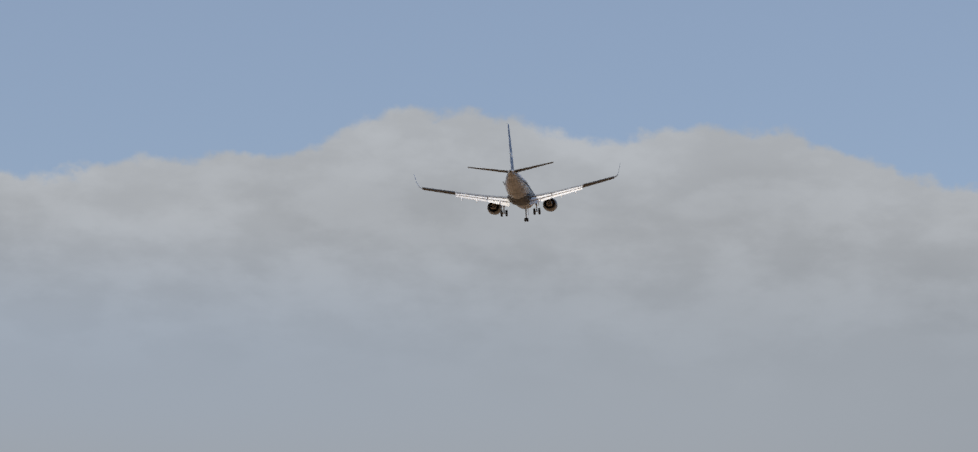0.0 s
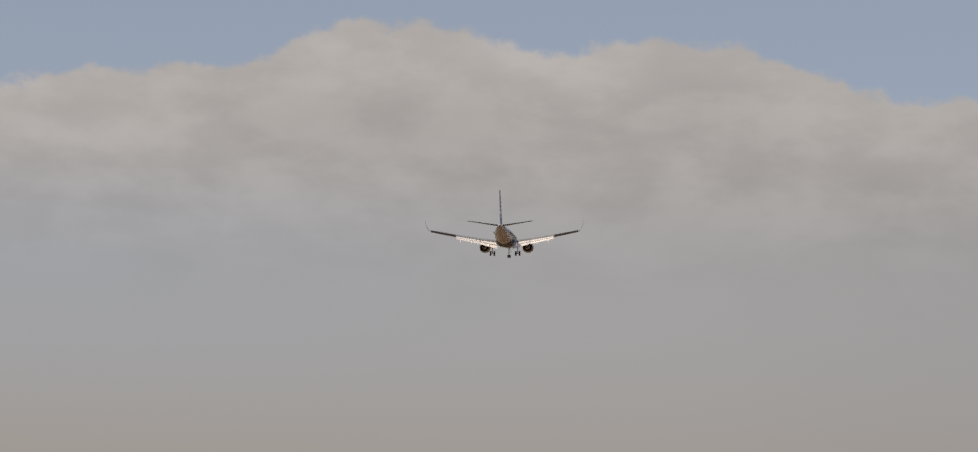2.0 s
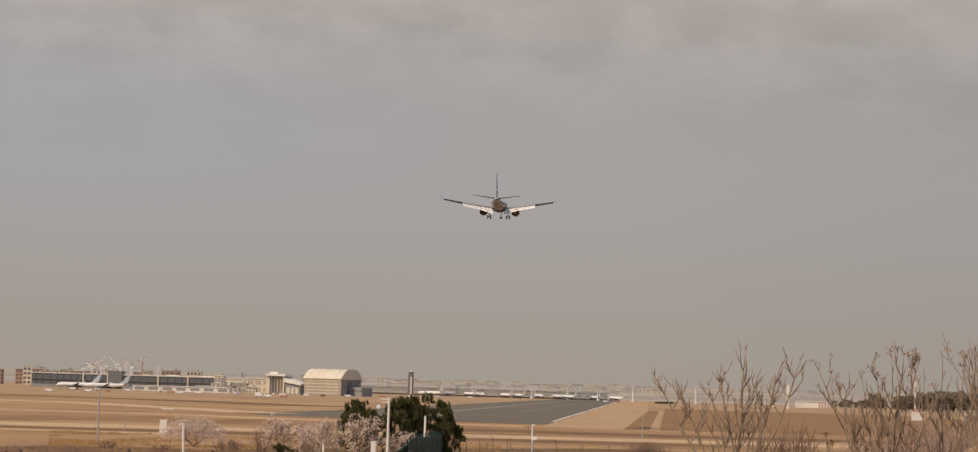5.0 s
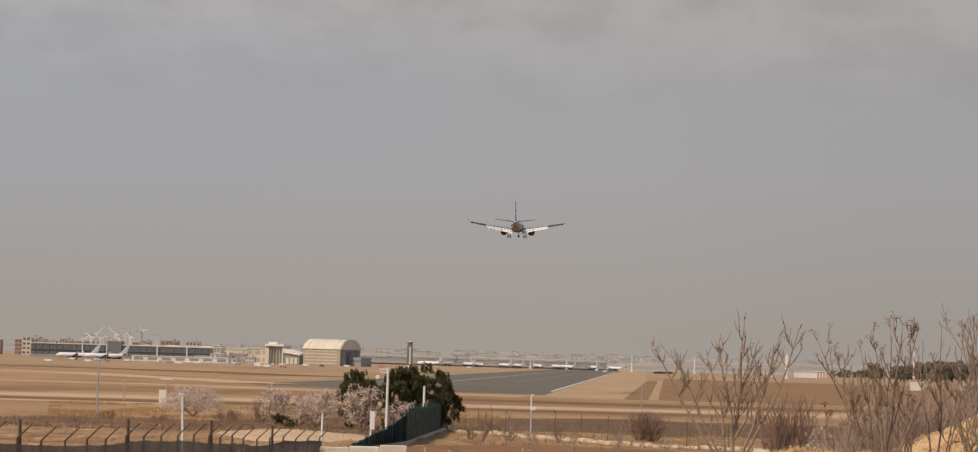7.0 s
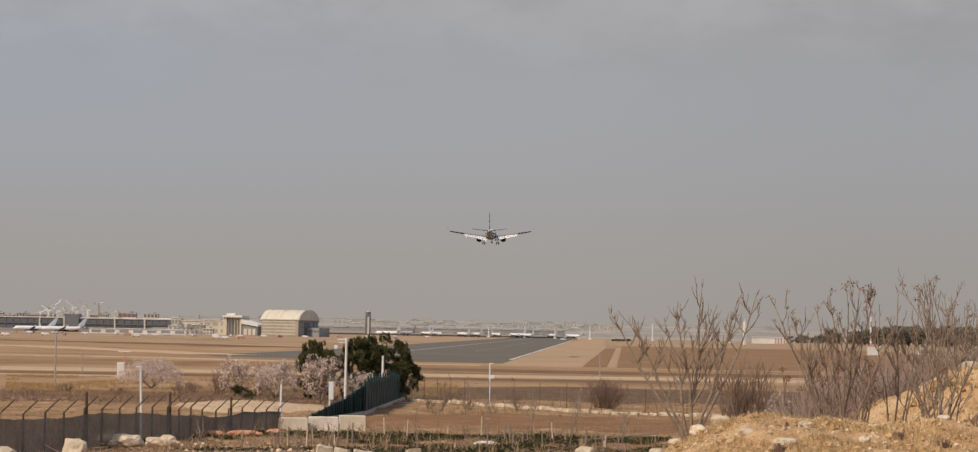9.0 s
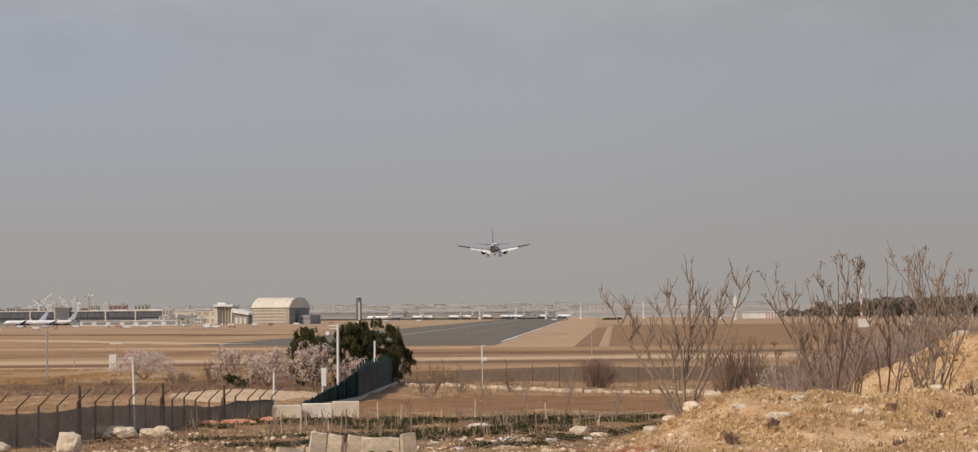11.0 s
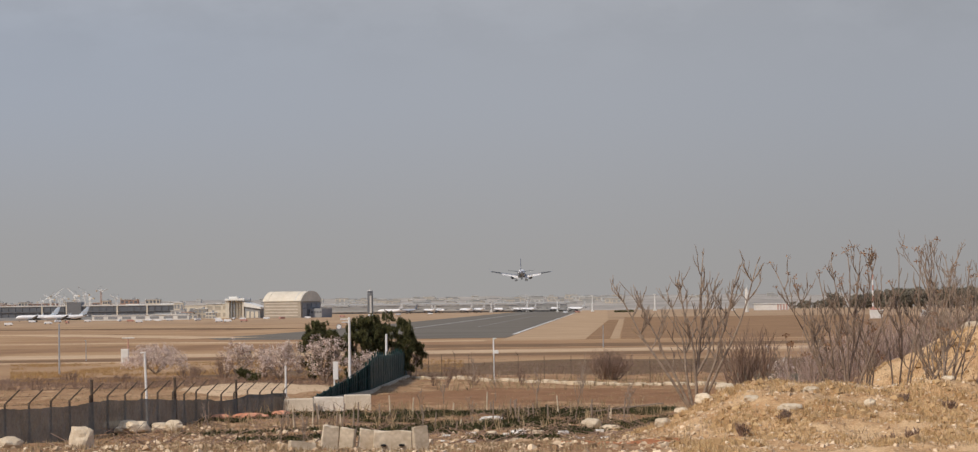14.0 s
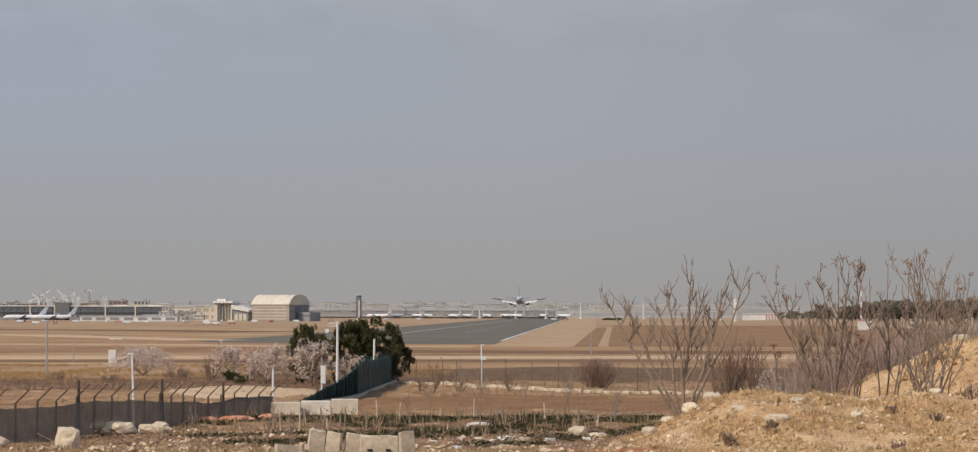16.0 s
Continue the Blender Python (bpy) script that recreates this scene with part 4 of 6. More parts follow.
house_block("equipment_hut", 262, 1600, 6, 4, 3.6, WHITE_WALL, BRIGHT_ROOF, "small white equipment hut on the grass", 1, 1, category="hut")


# ---- trees and shrubs ----
def limb(verts, faces, p, d, length, r0, r1, rnd, sides=5, bend=0.25, lift=0.25, steps=4):
    """One bent, tapering stick; gives the places along it."""
    pts, dirs = [Vector(p)], [Vector(d).normalized()]
    for i in range(steps):
        q = (dirs[-1] + Vector((rnd.uniform(-bend, bend), rnd.uniform(-bend, bend), rnd.uniform(-bend * 0.4, bend * 0.4) + lift))).normalized()
        dirs.append(q)
        pts.append(pts[-1] + q * length / steps)
    base = len(verts)
    for i, (c, q) in enumerate(zip(pts, dirs)):
        s = q.cross(Vector((0.31, 0.87, 0.2))).normalized()
        t = q.cross(s)
        r = r0 + (r1 - r0) * i / steps
        for k in range(sides):
            a = 2 * math.pi * k / sides
            verts.append(c + (s * math.cos(a) + t * math.sin(a)) * r)
    for i in range(steps):
        for k in range(sides):
            a, b = base + i * sides + k, base + i * sides + (k + 1) % sides
            faces.append((a, b, b + sides, a + sides))
    faces.append(tuple(base + steps * sides + k for k in range(sides)))
    return pts, dirs


def grow(verts, faces, tips, p, d, length, r, depth, rnd, spread=0.75, lift=0.22, kids=(2, 4), shrink=(0.55, 0.8)):
    pts, dirs = limb(verts, faces, p, d, length, r, r * 0.62, rnd, 5 if r > 0.02 else 4, 0.22, lift)
    if depth == 0:
        tips.append((pts[-1], dirs[-1]))
        return
    n = rnd.randint(*kids)
    for i in range(n):
        j = rnd.choice((2, 3, 4, 4)) if i else 4
        a = rnd.uniform(0, 2 * math.pi)
        side = Vector((math.cos(a), math.sin(a), rnd.uniform(-0.1, 0.3))) * spread
        grow(verts, faces, tips, pts[j], dirs[j] + side * (1.0 if i else 0.5), length * rnd.uniform(*shrink), r * (0.62 if i == 0 else 0.5), depth - 1, rnd, spread, lift, kids, shrink)


def cards(centres, n, size, rnd, long=1.6, up=0.0, flat=1.0):
    """Loose leaf blades scattered in soft balls: (centre, radius x, y, z)."""
    verts, faces = [], []
    for c, rx, ry, rz in centres:
        for _ in range(n):
            v = Vector((rnd.gauss(0, 1), rnd.gauss(0, 1), rnd.gauss(0, 1))).normalized() * rnd.uniform(0.45, 1.0)
            p = Vector(c) + Vector((v.x * rx, v.y * ry, v.z * rz))
            d = Vector((rnd.uniform(-1, 1), rnd.uniform(-1, 1), rnd.uniform(-1, 1) * flat + up)).normalized()
            s = d.cross(Vector((rnd.uniform(-1, 1), rnd.uniform(-1, 1), rnd.uniform(-1, 1)))).normalized()
            k = size * rnd.uniform(0.6, 1.35)
            b = len(verts)
            verts += [p - s * k * 0.5, p + d * k * long * 0.5 - s * k * 0.22, p + d * k * long, p + s * k * 0.5]
            faces.append((b, b + 1, b + 2, b + 3))
    return verts, faces


def bare_tree(x, y, height, seed, label, stems=4, bark=None, heads=0.0, lean=(0, 0), spread=0.6, depth=3, r=0.07, fan=0.62):
    """Several thick stems that fan out from the foot, with stubby upturned ends."""
    rnd = random.Random(seed)
    t = thing("bare_tree", pose(x, y, land(x, y) - 0.08), label, "tree", "bare trees on the heap")
    tips = []
    for i in range(stems):
        verts, faces = [], []
        a = 2 * math.pi * (i + 0.5) / stems + rnd.uniform(-0.4, 0.4)
        k = fan * rnd.uniform(0.35, 1.0)
        d = Vector((math.cos(a) * k + lean[0], math.sin(a) * k + lean[1], 1.0))
        sprout(verts, faces, tips, (math.cos(a) * 0.09, math.sin(a) * 0.09, 0), d, height * rnd.uniform(0.42, 0.52), r * rnd.uniform(0.7, 1.0), depth, rnd, spread)
        soup("stem", verts, faces, bark or BARK, t, smooth=True)
    if heads:
        centres = [(p, 0.20, 0.20, 0.13) for p, d in tips if rnd.random() < heads and p.z > height * 0.5]
        for c in centres:
            v, f = cards([c], 22, 0.06, rnd, 1.8)
            soup("seed_head", v, f, SEED, t, "dry reddish seed head")
    return t


def sprout(verts, faces, tips, p, d, length, r, depth, rnd, spread):
    """A limb that curves upwards and throws a few side limbs, the last ones short and blunt."""
    pts, dirs = limb(verts, faces, p, d, length, r, max(r * 0.66, 0.012), rnd, 5, 0.20, 0.10, 5)
    if depth == 0:
        tips.append((pts[-1], dirs[-1]))
        return
    for i in range(rnd.choice((2, 3, 3, 4))):
        j = (5, 4, 3, 2)[i]
        a = rnd.uniform(0, 2 * math.pi)
        side = Vector((math.cos(a) * 1.15, math.sin(a) * 0.8, rnd.uniform(0.0, 0.3))) * spread
        sprout(verts, faces, tips, pts[j], dirs[j] + side * (1.1 if i else 0.35), length * rnd.uniform(0.38, 0.66), max(r * (0.66 if i == 0 else 0.52), 0.013), depth - 1, rnd, spread)


def twig_bush(x, y, height, width, seed, label, stems=26, mat=None, name="bare_shrub", group="bare brown shrubs"):
    rnd = random.Random(seed)
    t = thing(name, pose(x, y, land(x, y) - 0.05), label, "shrub", group)
    tips = []
    for half in range(2):
        verts, faces = [], []
        for i in range(stems // 2):
            a = rnd.uniform(0, 2 * math.pi)
            k = rnd.uniform(0.1, 1.0)
            d = Vector((math.cos(a) * k * width / height, math.sin(a) * k * width / height, 1.0))
            grow(verts, faces, tips, (math.cos(a) * 0.15 * width * k, math.sin(a) * 0.15 * width * k, 0), d, height * rnd.uniform(0.32, 0.5), 0.028, 2, rnd, 0.6, 0.12, (2, 4), (0.55, 0.85))
        tagged(soup("branch_work", verts, faces, mat or TWIG, t), kind="stuff")
    return t


def almond(x, y, height, width, seed, amount=1.0):
    """A small tree in thin pale-pink blossom."""
    rnd = random.Random(seed)
    t = thing("almond_tree", pose(x, y, land(x, y) - 0.05), "small almond tree in thin pale pink blossom", "tree", "almond trees in blossom")
    tips = []
    verts, faces = [], []
    for i in range(6):
        a = i * 1.05 + rnd.uniform(-0.3, 0.3)
        grow(verts, faces, tips, (0, 0, 0.1), Vector((math.cos(a) * 0.8 * width / height, math.sin(a) * 0.8 * width / height, 0.9)), height * 0.40, 0.07, 3, rnd, 0.8, 0.10, (2, 4), (0.55, 0.8))
    soup("trunk", verts, faces, BARK, t, smooth=True)
    centres = [(p, 0.30, 0.30, 0.24) for p, d in tips if rnd.random() < 0.8 * amount]
    for _ in range(int(130 * amount)):
        a, k = rnd.uniform(0, 2 * math.pi), math.sqrt(rnd.random())
        z = height * (1 - 0.5 * k * k) * rnd.uniform(0.35, 1.0)
        centres.append(((math.cos(a) * k * width / 2, math.sin(a) * k * width / 2, z), 0.30, 0.30, 0.20))
    v, f = cards(centres, 13, 0.095, rnd, 1.2)
    tagged(soup("crown", v, f, BLOSSOM, t, "pale pink blossom"), kind="stuff")
    return t


def pine(x, y, height, width, seed, name="pine_tree", label="dense dark green young pine beside the fence"):
    """A low dense pine: many upright tufts over forked limbs."""
    rnd = random.Random(seed)
    t = thing(name, pose(x, y, land(x, y) - 0.05), label, "tree", "young pines")
    verts, faces, tips = [], [], []
    for i in range(7):
        a = i * 0.9
        grow(verts, faces, tips, (0, 0, 0.1), Vector((math.cos(a) * 0.5, math.sin(a) * 0.5, 1)), height * 0.27, 0.12, 2, rnd, 0.7, 0.1)
    soup("trunk", verts, faces, BARK, t, smooth=True)
    tufts = []
    for i in range(int(3.6 * width * height)):
        a, k = rnd.uniform(0, 2 * math.pi), math.sqrt(rnd.random())
        lump = 1 + 0.20 * noise.noise((math.cos(a) * 1.6 + seed, math.sin(a) * 1.6, k * 2))
        top = height * (0.97 - 0.34 * k ** 3.2) * lump
        z = top * (1 - 0.12 * rnd.random()) if rnd.random() < 0.5 else rnd.uniform(0.16, 1.0) * top
        rr = width / 2 * (k if z > 0.8 * top else max(k, 0.74)) * lump
        for _ in range(7):
            tufts.append(((math.cos(a) * rr + rnd.gauss(0, 0.20), math.sin(a) * rr + rnd.gauss(0, 0.20), z - 0.35 + rnd.gauss(0, 0.14)), 0.15, 0.15, rnd.uniform(0.20, 0.40)))
    v, f = cards(tufts, 44, 0.075, rnd, 2.6, 1.1)
    tagged(soup("crown", v, f, NEEDLE, t, "dark green needles in upright tufts"), kind="stuff")
    return t


def arc_limb(verts, faces, p, q, r0, r1, rnd, bow=0.0, steps=8, sides=6):
    """A crooked limb from p to q that leaves sideways and ends upright."""
    p, q = Vector(p), Vector(q)
    pts, wob = [], Vector((0, 0, 0))
    for i in range(steps + 1):
        t = i / steps
        out = t ** (1.0 - bow) if bow >= 0 else t
        wob += Vector((rnd.uniform(-1, 1), rnd.uniform(-1, 1), 0)) * 0.10 * (i > 0)
        k = math.sin(math.pi * t)
        pts.append(Vector((p.x + (q.x - p.x) * out, p.y + (q.y - p.y) * out, p.z + (q.z - p.z) * t ** (1.0 + bow * 0.4))) + wob * k)
    base = len(verts)
    dirs = []
    for i, c in enumerate(pts):
        d = (pts[min(i + 1, steps)] - pts[max(i - 1, 0)]).normalized()
        dirs.append(d)
        a = d.cross(Vector((0.31, 0.87, 0.2))).normalized()
        b = d.cross(a)
        r = r0 + (r1 - r0) * i / steps
        verts += [c + (a * math.cos(2 * math.pi * k / sides) + b * math.sin(2 * math.pi * k / sides)) * r for k in range(sides)]
    for i in range(steps):
        for k in range(sides):
            u, v = base + i * sides + k, base + i * sides + (k + 1) % sides
            faces.append((u, v, v + sides, u + sides))
    faces.append(tuple(base + steps * sides + k for k in range(sides)))
    return pts, dirs


def fan_tree(x, y, limbs, seed, label, bark, heads=0.0, r=0.075, twigs=7):
    """A leafless tree whose limbs fan out from the foot: (reach x, reach y, height, place of the fork) for each limb."""
    rnd = random.Random(seed)
    t = thing("bare_tree", pose(x, y, land(x, y) - 0.1), label, "tree", "bare trees on the heap")
    tips, first_limb = [], None
    for dx, dy, dz, fork in limbs:
        verts, faces = [], []
        foot = (dx * 0.02, dy * 0.02, 0) if fork == 0 or first_limb is None else first_limb[int(fork * 8)]
        pts, dirs = arc_limb(verts, faces, foot, (dx, dy, dz), r * (1 - 0.5 * fork), 0.017, rnd, 0.08)
        if first_limb is None:
            first_limb = pts
        length = (pts[-1] - pts[0]).length
        for i in range(twigs):
            j = rnd.randint(3, 7)
            a = rnd.choice((-1, 1)) * rnd.uniform(0.5, 1.1)
            side = Vector((math.sin(a), rnd.uniform(-0.6, 0.6), 0.55))
            p2, d2 = limb(verts, faces, pts[j], dirs[j] * 0.5 + side, length * rnd.uniform(0.14, 0.30) * (1.25 - j / 10), 0.024, 0.014, rnd, 5, 0.30, 0.16, 5)
            tips.append((p2[-1], d2[-1]))
            for k in range(rnd.randint(2, 4)):
                m = rnd.choice((2, 3, 4, 5))
                p3, d3 = limb(verts, faces, p2[m], d2[m] + Vector((rnd.uniform(-0.8, 0.8), rnd.uniform(-0.5, 0.5), 0.25)), rnd.uniform(0.2, 0.65), 0.016, 0.011, rnd, 4, 0.22, 0.20, 3)
                tips.append((p3[-1], d3[-1]))
        for k in range(3):
            p3, d3 = limb(verts, faces, pts[-1 - k % 2], dirs[-1] + Vector((rnd.uniform(-0.9, 0.9), rnd.uniform(-0.4, 0.4), 0.2)), rnd.uniform(0.18, 0.45), 0.017, 0.013, rnd, 4, 0.12, 0.2, 3)
            tips.append((p3[-1], d3[-1]))
        soup("limb", verts, faces, bark, t, smooth=True)
    high = max(p.z for p, d in tips)
    for p, d in tips:
        if heads and rnd.random() < heads and p.z > high * 0.74:
            v, f = cards([(p, 0.15, 0.15, 0.10)], 13, 0.05, rnd, 1.8)
            soup("seed_head", v, f, SEED, t, "dry reddish seed head")
    return t


fan_tree(7.0, 97.5, ((0.4, 0.2, 6.1, 0), (-3.1, 0.3, 5.0, 0), (-2.2, -0.4, 4.6, 0), (-1.0, 0.5, 4.7, 0), (-0.6, -0.3, 5.2, 0.3), (2.5, 0.2, 5.8, 0), (1.7, -0.4, 5.5, 0), (1.9, 0.6, 4.6, 0.25), (0.9, 0.5, 5.1, 0.25)),
         4, "leafless tree with pale upturned branches on a sandy heap", PALE_BARK, r=0.070, twigs=10)
fan_tree(13.6, 104, ((0.8, 0.2, 6.9, 0), (-2.7, 0.2, 6.2, 0), (-2.0, -0.3, 5.6, 0), (-0.4, 0.4, 6.6, 0.2), (0.2, -0.4, 6.8, 0.3), (1.45, 0.3, 6.7, 0.4), (-1.4, -0.2, 4.8, 0), (2.2, 0.1, 5.2, 0), (-0.9, 0.4, 5.9, 0)),
         21, "leafless tree with brown seed heads on a sandy heap", BARK, 0.30, 0.052, 9)
fan_tree(16.2, 106, ((0.1, 0.2, 6.9, 0), (-0.9, 0.2, 5.9, 0), (0.9, -0.3, 6.3, 0), (1.6, 0.3, 5.4, 0), (-0.3, -0.3, 5.6, 0.4)), 42, "slender leafless tree on the slope of a sandy heap", BARK, 0.04, 0.048, 7)
fan_tree(18.4, 108, ((0.2, 0.2, 6.3, 0), (-1.2, 0.2, 5.4, 0), (1.1, -0.3, 5.9, 0), (-0.5, 0.3, 5.7, 0.4), (2.0, 0.2, 5.0, 0)), 57, "slender leafless tree on the slope of a sandy heap", PALE_BARK, 0.05, 0.048, 7)
for x, y, h, s, st, hd in ((12.2, 107, 4.6, 25, 3, 0.15), (14.9, 107, 5.6, 31, 4, 0.10), (17.3, 103, 4.6, 88, 5, 0.03), (17.9, 104, 3.8, 89, 4, 0.0), (22.6, 129, 6.4, 91, 4, 0.05), (24.1, 130, 6.6, 66, 4, 0.05), (20.4, 122, 6.4, 73, 4, 0.06)):
    bare_tree(x, y, h, s, "leafless tree with brown seed heads on a sandy heap" if hd > 0.08 else "slender leafless tree on the slope of a sandy heap", st, BARK if s % 2 else PALE_BARK, hd, fan=0.46, r=0.055)
for x, y, h, s in ((3.1, 131, 4.3, 201), (6.8, 150, 2.6, 202), (-3.3, 200, 3.2, 203), (-4.6, 165, 2.0, 204), (9.9, 102, 3.0, 205), (-9.0, 96, 1.9, 206), (-8.2, 98, 1.5, 207), (-15.6, 128, 1.8, 208), (-13.3, 146, 1.6, 209),
                   (-1.2, 168, 2.6, 210), (1.4, 150, 3.4, 211), (4.6, 172, 2.2, 212), (-5.9, 158, 1.8, 213), (5.6, 128, 2.4, 214), (-2.4, 140, 1.6, 215)):
    bare_tree(x, y, h, s, "thin leafless sapling on rough ground", 2, PALE_BARK, 0.0, (0, 0), 0.5, 2, 0.022, 0.3)
twig_bush(9.45, 101, 3.2, 2.7, 5, "upright leafless brown shrub behind the sandy heap", 40)
for i, (x, y, h) in enumerate(((12.5, 113, 2.9), (13.3, 112, 3.3), (14.2, 113, 3.4), (15.0, 114, 3.2), (18.6, 133, 4.4), (20.0, 134, 4.6), (21.4, 135, 4.6))):
    twig_bush(x, y, h, 1.9, 400 + i, "dense leafless pinkish-brown thicket behind the heap", 34, PINK_TWIG)
twig_bush(8.2, 216, 2.6, 4.8, 6, "round dark leafless shrub beside the fence", 130)
for i in range(16):
    x = 18.6 + i * 0.85 + 0.5 * math.sin(i * 2.3)
    twig_bush(x, 149 + 5 * math.sin(i * 1.7), 4.0 + 1.6 * smooth_step(i / 9) + 0.6 * math.sin(i * 3.1), 3.0, 60 + i, "dense leafless brown thicket behind the heaps", 38, PINK_TWIG if i % 2 else TWIG)
for i, (x, y, h) in enumerate(((-5.4, 196, 2.4), (-3.4, 206, 1.3), (0.6, 206, 1.6), (-6.6, 208, 1.2))):
    twig_bush(x, y, h, 1.5, 420 + i, "sparse dry scrub on the bare slope below the fence", 12, name="dry_scrub", group="dry scrub below the fence")
twig_bush(-5.0, 228, 1.2, 2.0, 81, "low dry brown shrub beside the fence", 18)
for x, y, h, w, s in ((-30.5, 236, 1.5, 3.4, 301), (-27.4, 238, 2.6, 2.6, 302), (-36.0, 232, 1.0, 3.0, 303), (-42.5, 240, 1.1, 3.6, 304), (-23.4, 236, 2.8, 2.6, 305), (-33.0, 262, 1.2, 3.6, 306)):
    twig_bush(x, y, h, w, s, "low tangled brown shrub on the dry bank", 30)
almond(-39.3, 276, 3.6, 7.4, 11, 4.2)
almond(-25.3, 232, 3.7, 2.8, 12, 0.8)
almond(-21.0, 226, 3.6, 4.4, 13, 2.2)
almond(-15.9, 213, 4.0, 3.0, 15, 0.8)
almond(-13.0, 216, 2.9, 2.6, 16, 0.5)
almond(20.6, 195, 2.2, 1.7, 17, 0.3)
pine(-17.2, 227, 5.3, 3.7, 31)
pine(-14.0, 232, 6.0, 3.6, 32)
pine(-11.6, 235, 6.1, 4.4, 33)
pine(-10.2, 244, 4.2, 3.0, 34)
pine(-23.6, 224, 1.3, 1.6, 35, "evergreen_shrub", "low dark evergreen shrub below the almond trees")


def far_pine(seed):
    rnd = random.Random(seed)
    t = thing("umbrella_pine", pose(270, 2600, 3), "dark umbrella pine in the far tree line", "tree", "far line of pines")
    part("trunk", tubed((0, 0, -1), (0.3, 0, 11), 0.6, 0.35, 6), BARK, t)
    blobs = [((rnd.uniform(-6, 6), rnd.uniform(-4, 4), rnd.uniform(2.5, 15)), rnd.uniform(2, 4.2), 3, rnd.uniform(1.6, 3)) for _ in range(15)]
    v, f = cards(blobs, 70, 1.0, rnd, 1.4)
    tagged(soup("crown", v, f, HAZE_NEEDLE, t), kind="stuff")
    return t


kinds = [far_pine(s) for s in (1, 2, 3, 4)]
rnd = random.Random(12)
for i in range(150):
    x = 296 + 340 * (i / 149) + rnd.uniform(-4, 4)
    k = 0.42 + 0.80 * smooth_step((x - 300) / 125) + rnd.uniform(-0.17, 0.17)
    c = copy_thing(kinds[i % 4], pose(x, 2600 + rnd.uniform(-40, 110), 2.5, 0, 0, rnd.uniform(0, 360)))
    c.scale = (k * 1.05, k * 1.05, k)
for i, ob in enumerate(kinds):
    ob.matrix_basis = pose(330 + i * 31, 2590, 2.5)


# ---- fences ----
def net_fence():
    """Dark posts with slanting arms, wires and a dark shade net below them."""
    f = thing("net_fence", pose(0, 0, 0), "fence of dark posts with slanted arms and dark shade net", "fence")
    line = [(-25.4, 88), (-23.3, 99.5), (-21.3, 110.5), (-17.9, 132), (-17.2, 141), (-14.3, 156)]
    posts = []
    for (x0, y0), (x1, y1) in zip(line, line[1:]):
        n = max(1, round(math.dist((x0, y0), (x1, y1)) / 2.75))
        posts += [(x0 + (x1 - x0) * i / n, y0 + (y1 - y0) * i / n) for i in range(n)]
    posts.append(line[-1])
    rnd = random.Random(8)
    tops = []
    for i, (x, y) in enumerate(posts):
        z = land(x, y)
        far = smooth_step((y - 125) / 30)
        h = 1.9 - 0.62 * far + rnd.uniform(-0.06, 0.06)
        lean = rnd.uniform(-0.04, 0.04)
        bm = tubed((x, y, z - 0.3), (x + lean, y, z + h), 0.055, 0.05, 8)
        tube(bm, (x + lean, y, z + h - 0.02), (x + lean + 0.62, y + 0.1, z + h + 0.60), 0.038, 0.028, 6)
        if i % 5 == 1:
            tube(bm, (x + 0.12, y + 0.3, z - 0.2), (x + 0.1, y + 0.1, z + h + 0.75), 0.075, 0.07, 8)
        part("post", bm, POST, f)
        tops.append(Vector((x + lean, y, z)))
    for i, (a, b) in enumerate(zip(tops, tops[1:])):
        verts, faces = [], []
        h0, h1 = [1.62 - 0.72 * smooth_step((p.y - 122) / 32) + 0.03 * math.sin(p.y) for p in (a, b)]
        for j in range(9):
            t = j / 8
            p = a.lerp(b, t)
            sag = -0.03 * math.sin(math.pi * t) + rnd.uniform(-0.02, 0.02) * (0 < j < 8)
            out = 0.05 * math.sin(j * 2.1 + i) * math.sin(math.pi * t)
            for z, o in ((0.02, 0), (0.6, out), (1.1, -out), (h0 + (h1 - h0) * t + sag, 0)):
                verts.append((p.x + 0.14 + o, p.y - 0.03, p.z + z))
        for j in range(8):
            faces += [(j * 4 + k, j * 4 + k + 4, j * 4 + k + 5, j * 4 + k + 1) for k in range(3)]
        soup("shade_net", verts, faces, SCREEN, f, "dark grey shade net")
        bm = bmesh.new()
        for dx, z in ((0, h0 + 0.15), (0.3, h0 + 0.5), (0.6, h0 + 0.8)):
            tube(bm, a + Vector((dx, 0, z)), b + Vector((dx, 0, z)), 0.005, 0.005, 4)
        part("wire", bm, POST, f)


def pale_height(y):
    """How tall the paling fence stands along its climb."""
    return float(np.interp(y, [163, 172, 181, 187, 191], [0.14, 0.30, 0.52, 0.93, 1.0]))


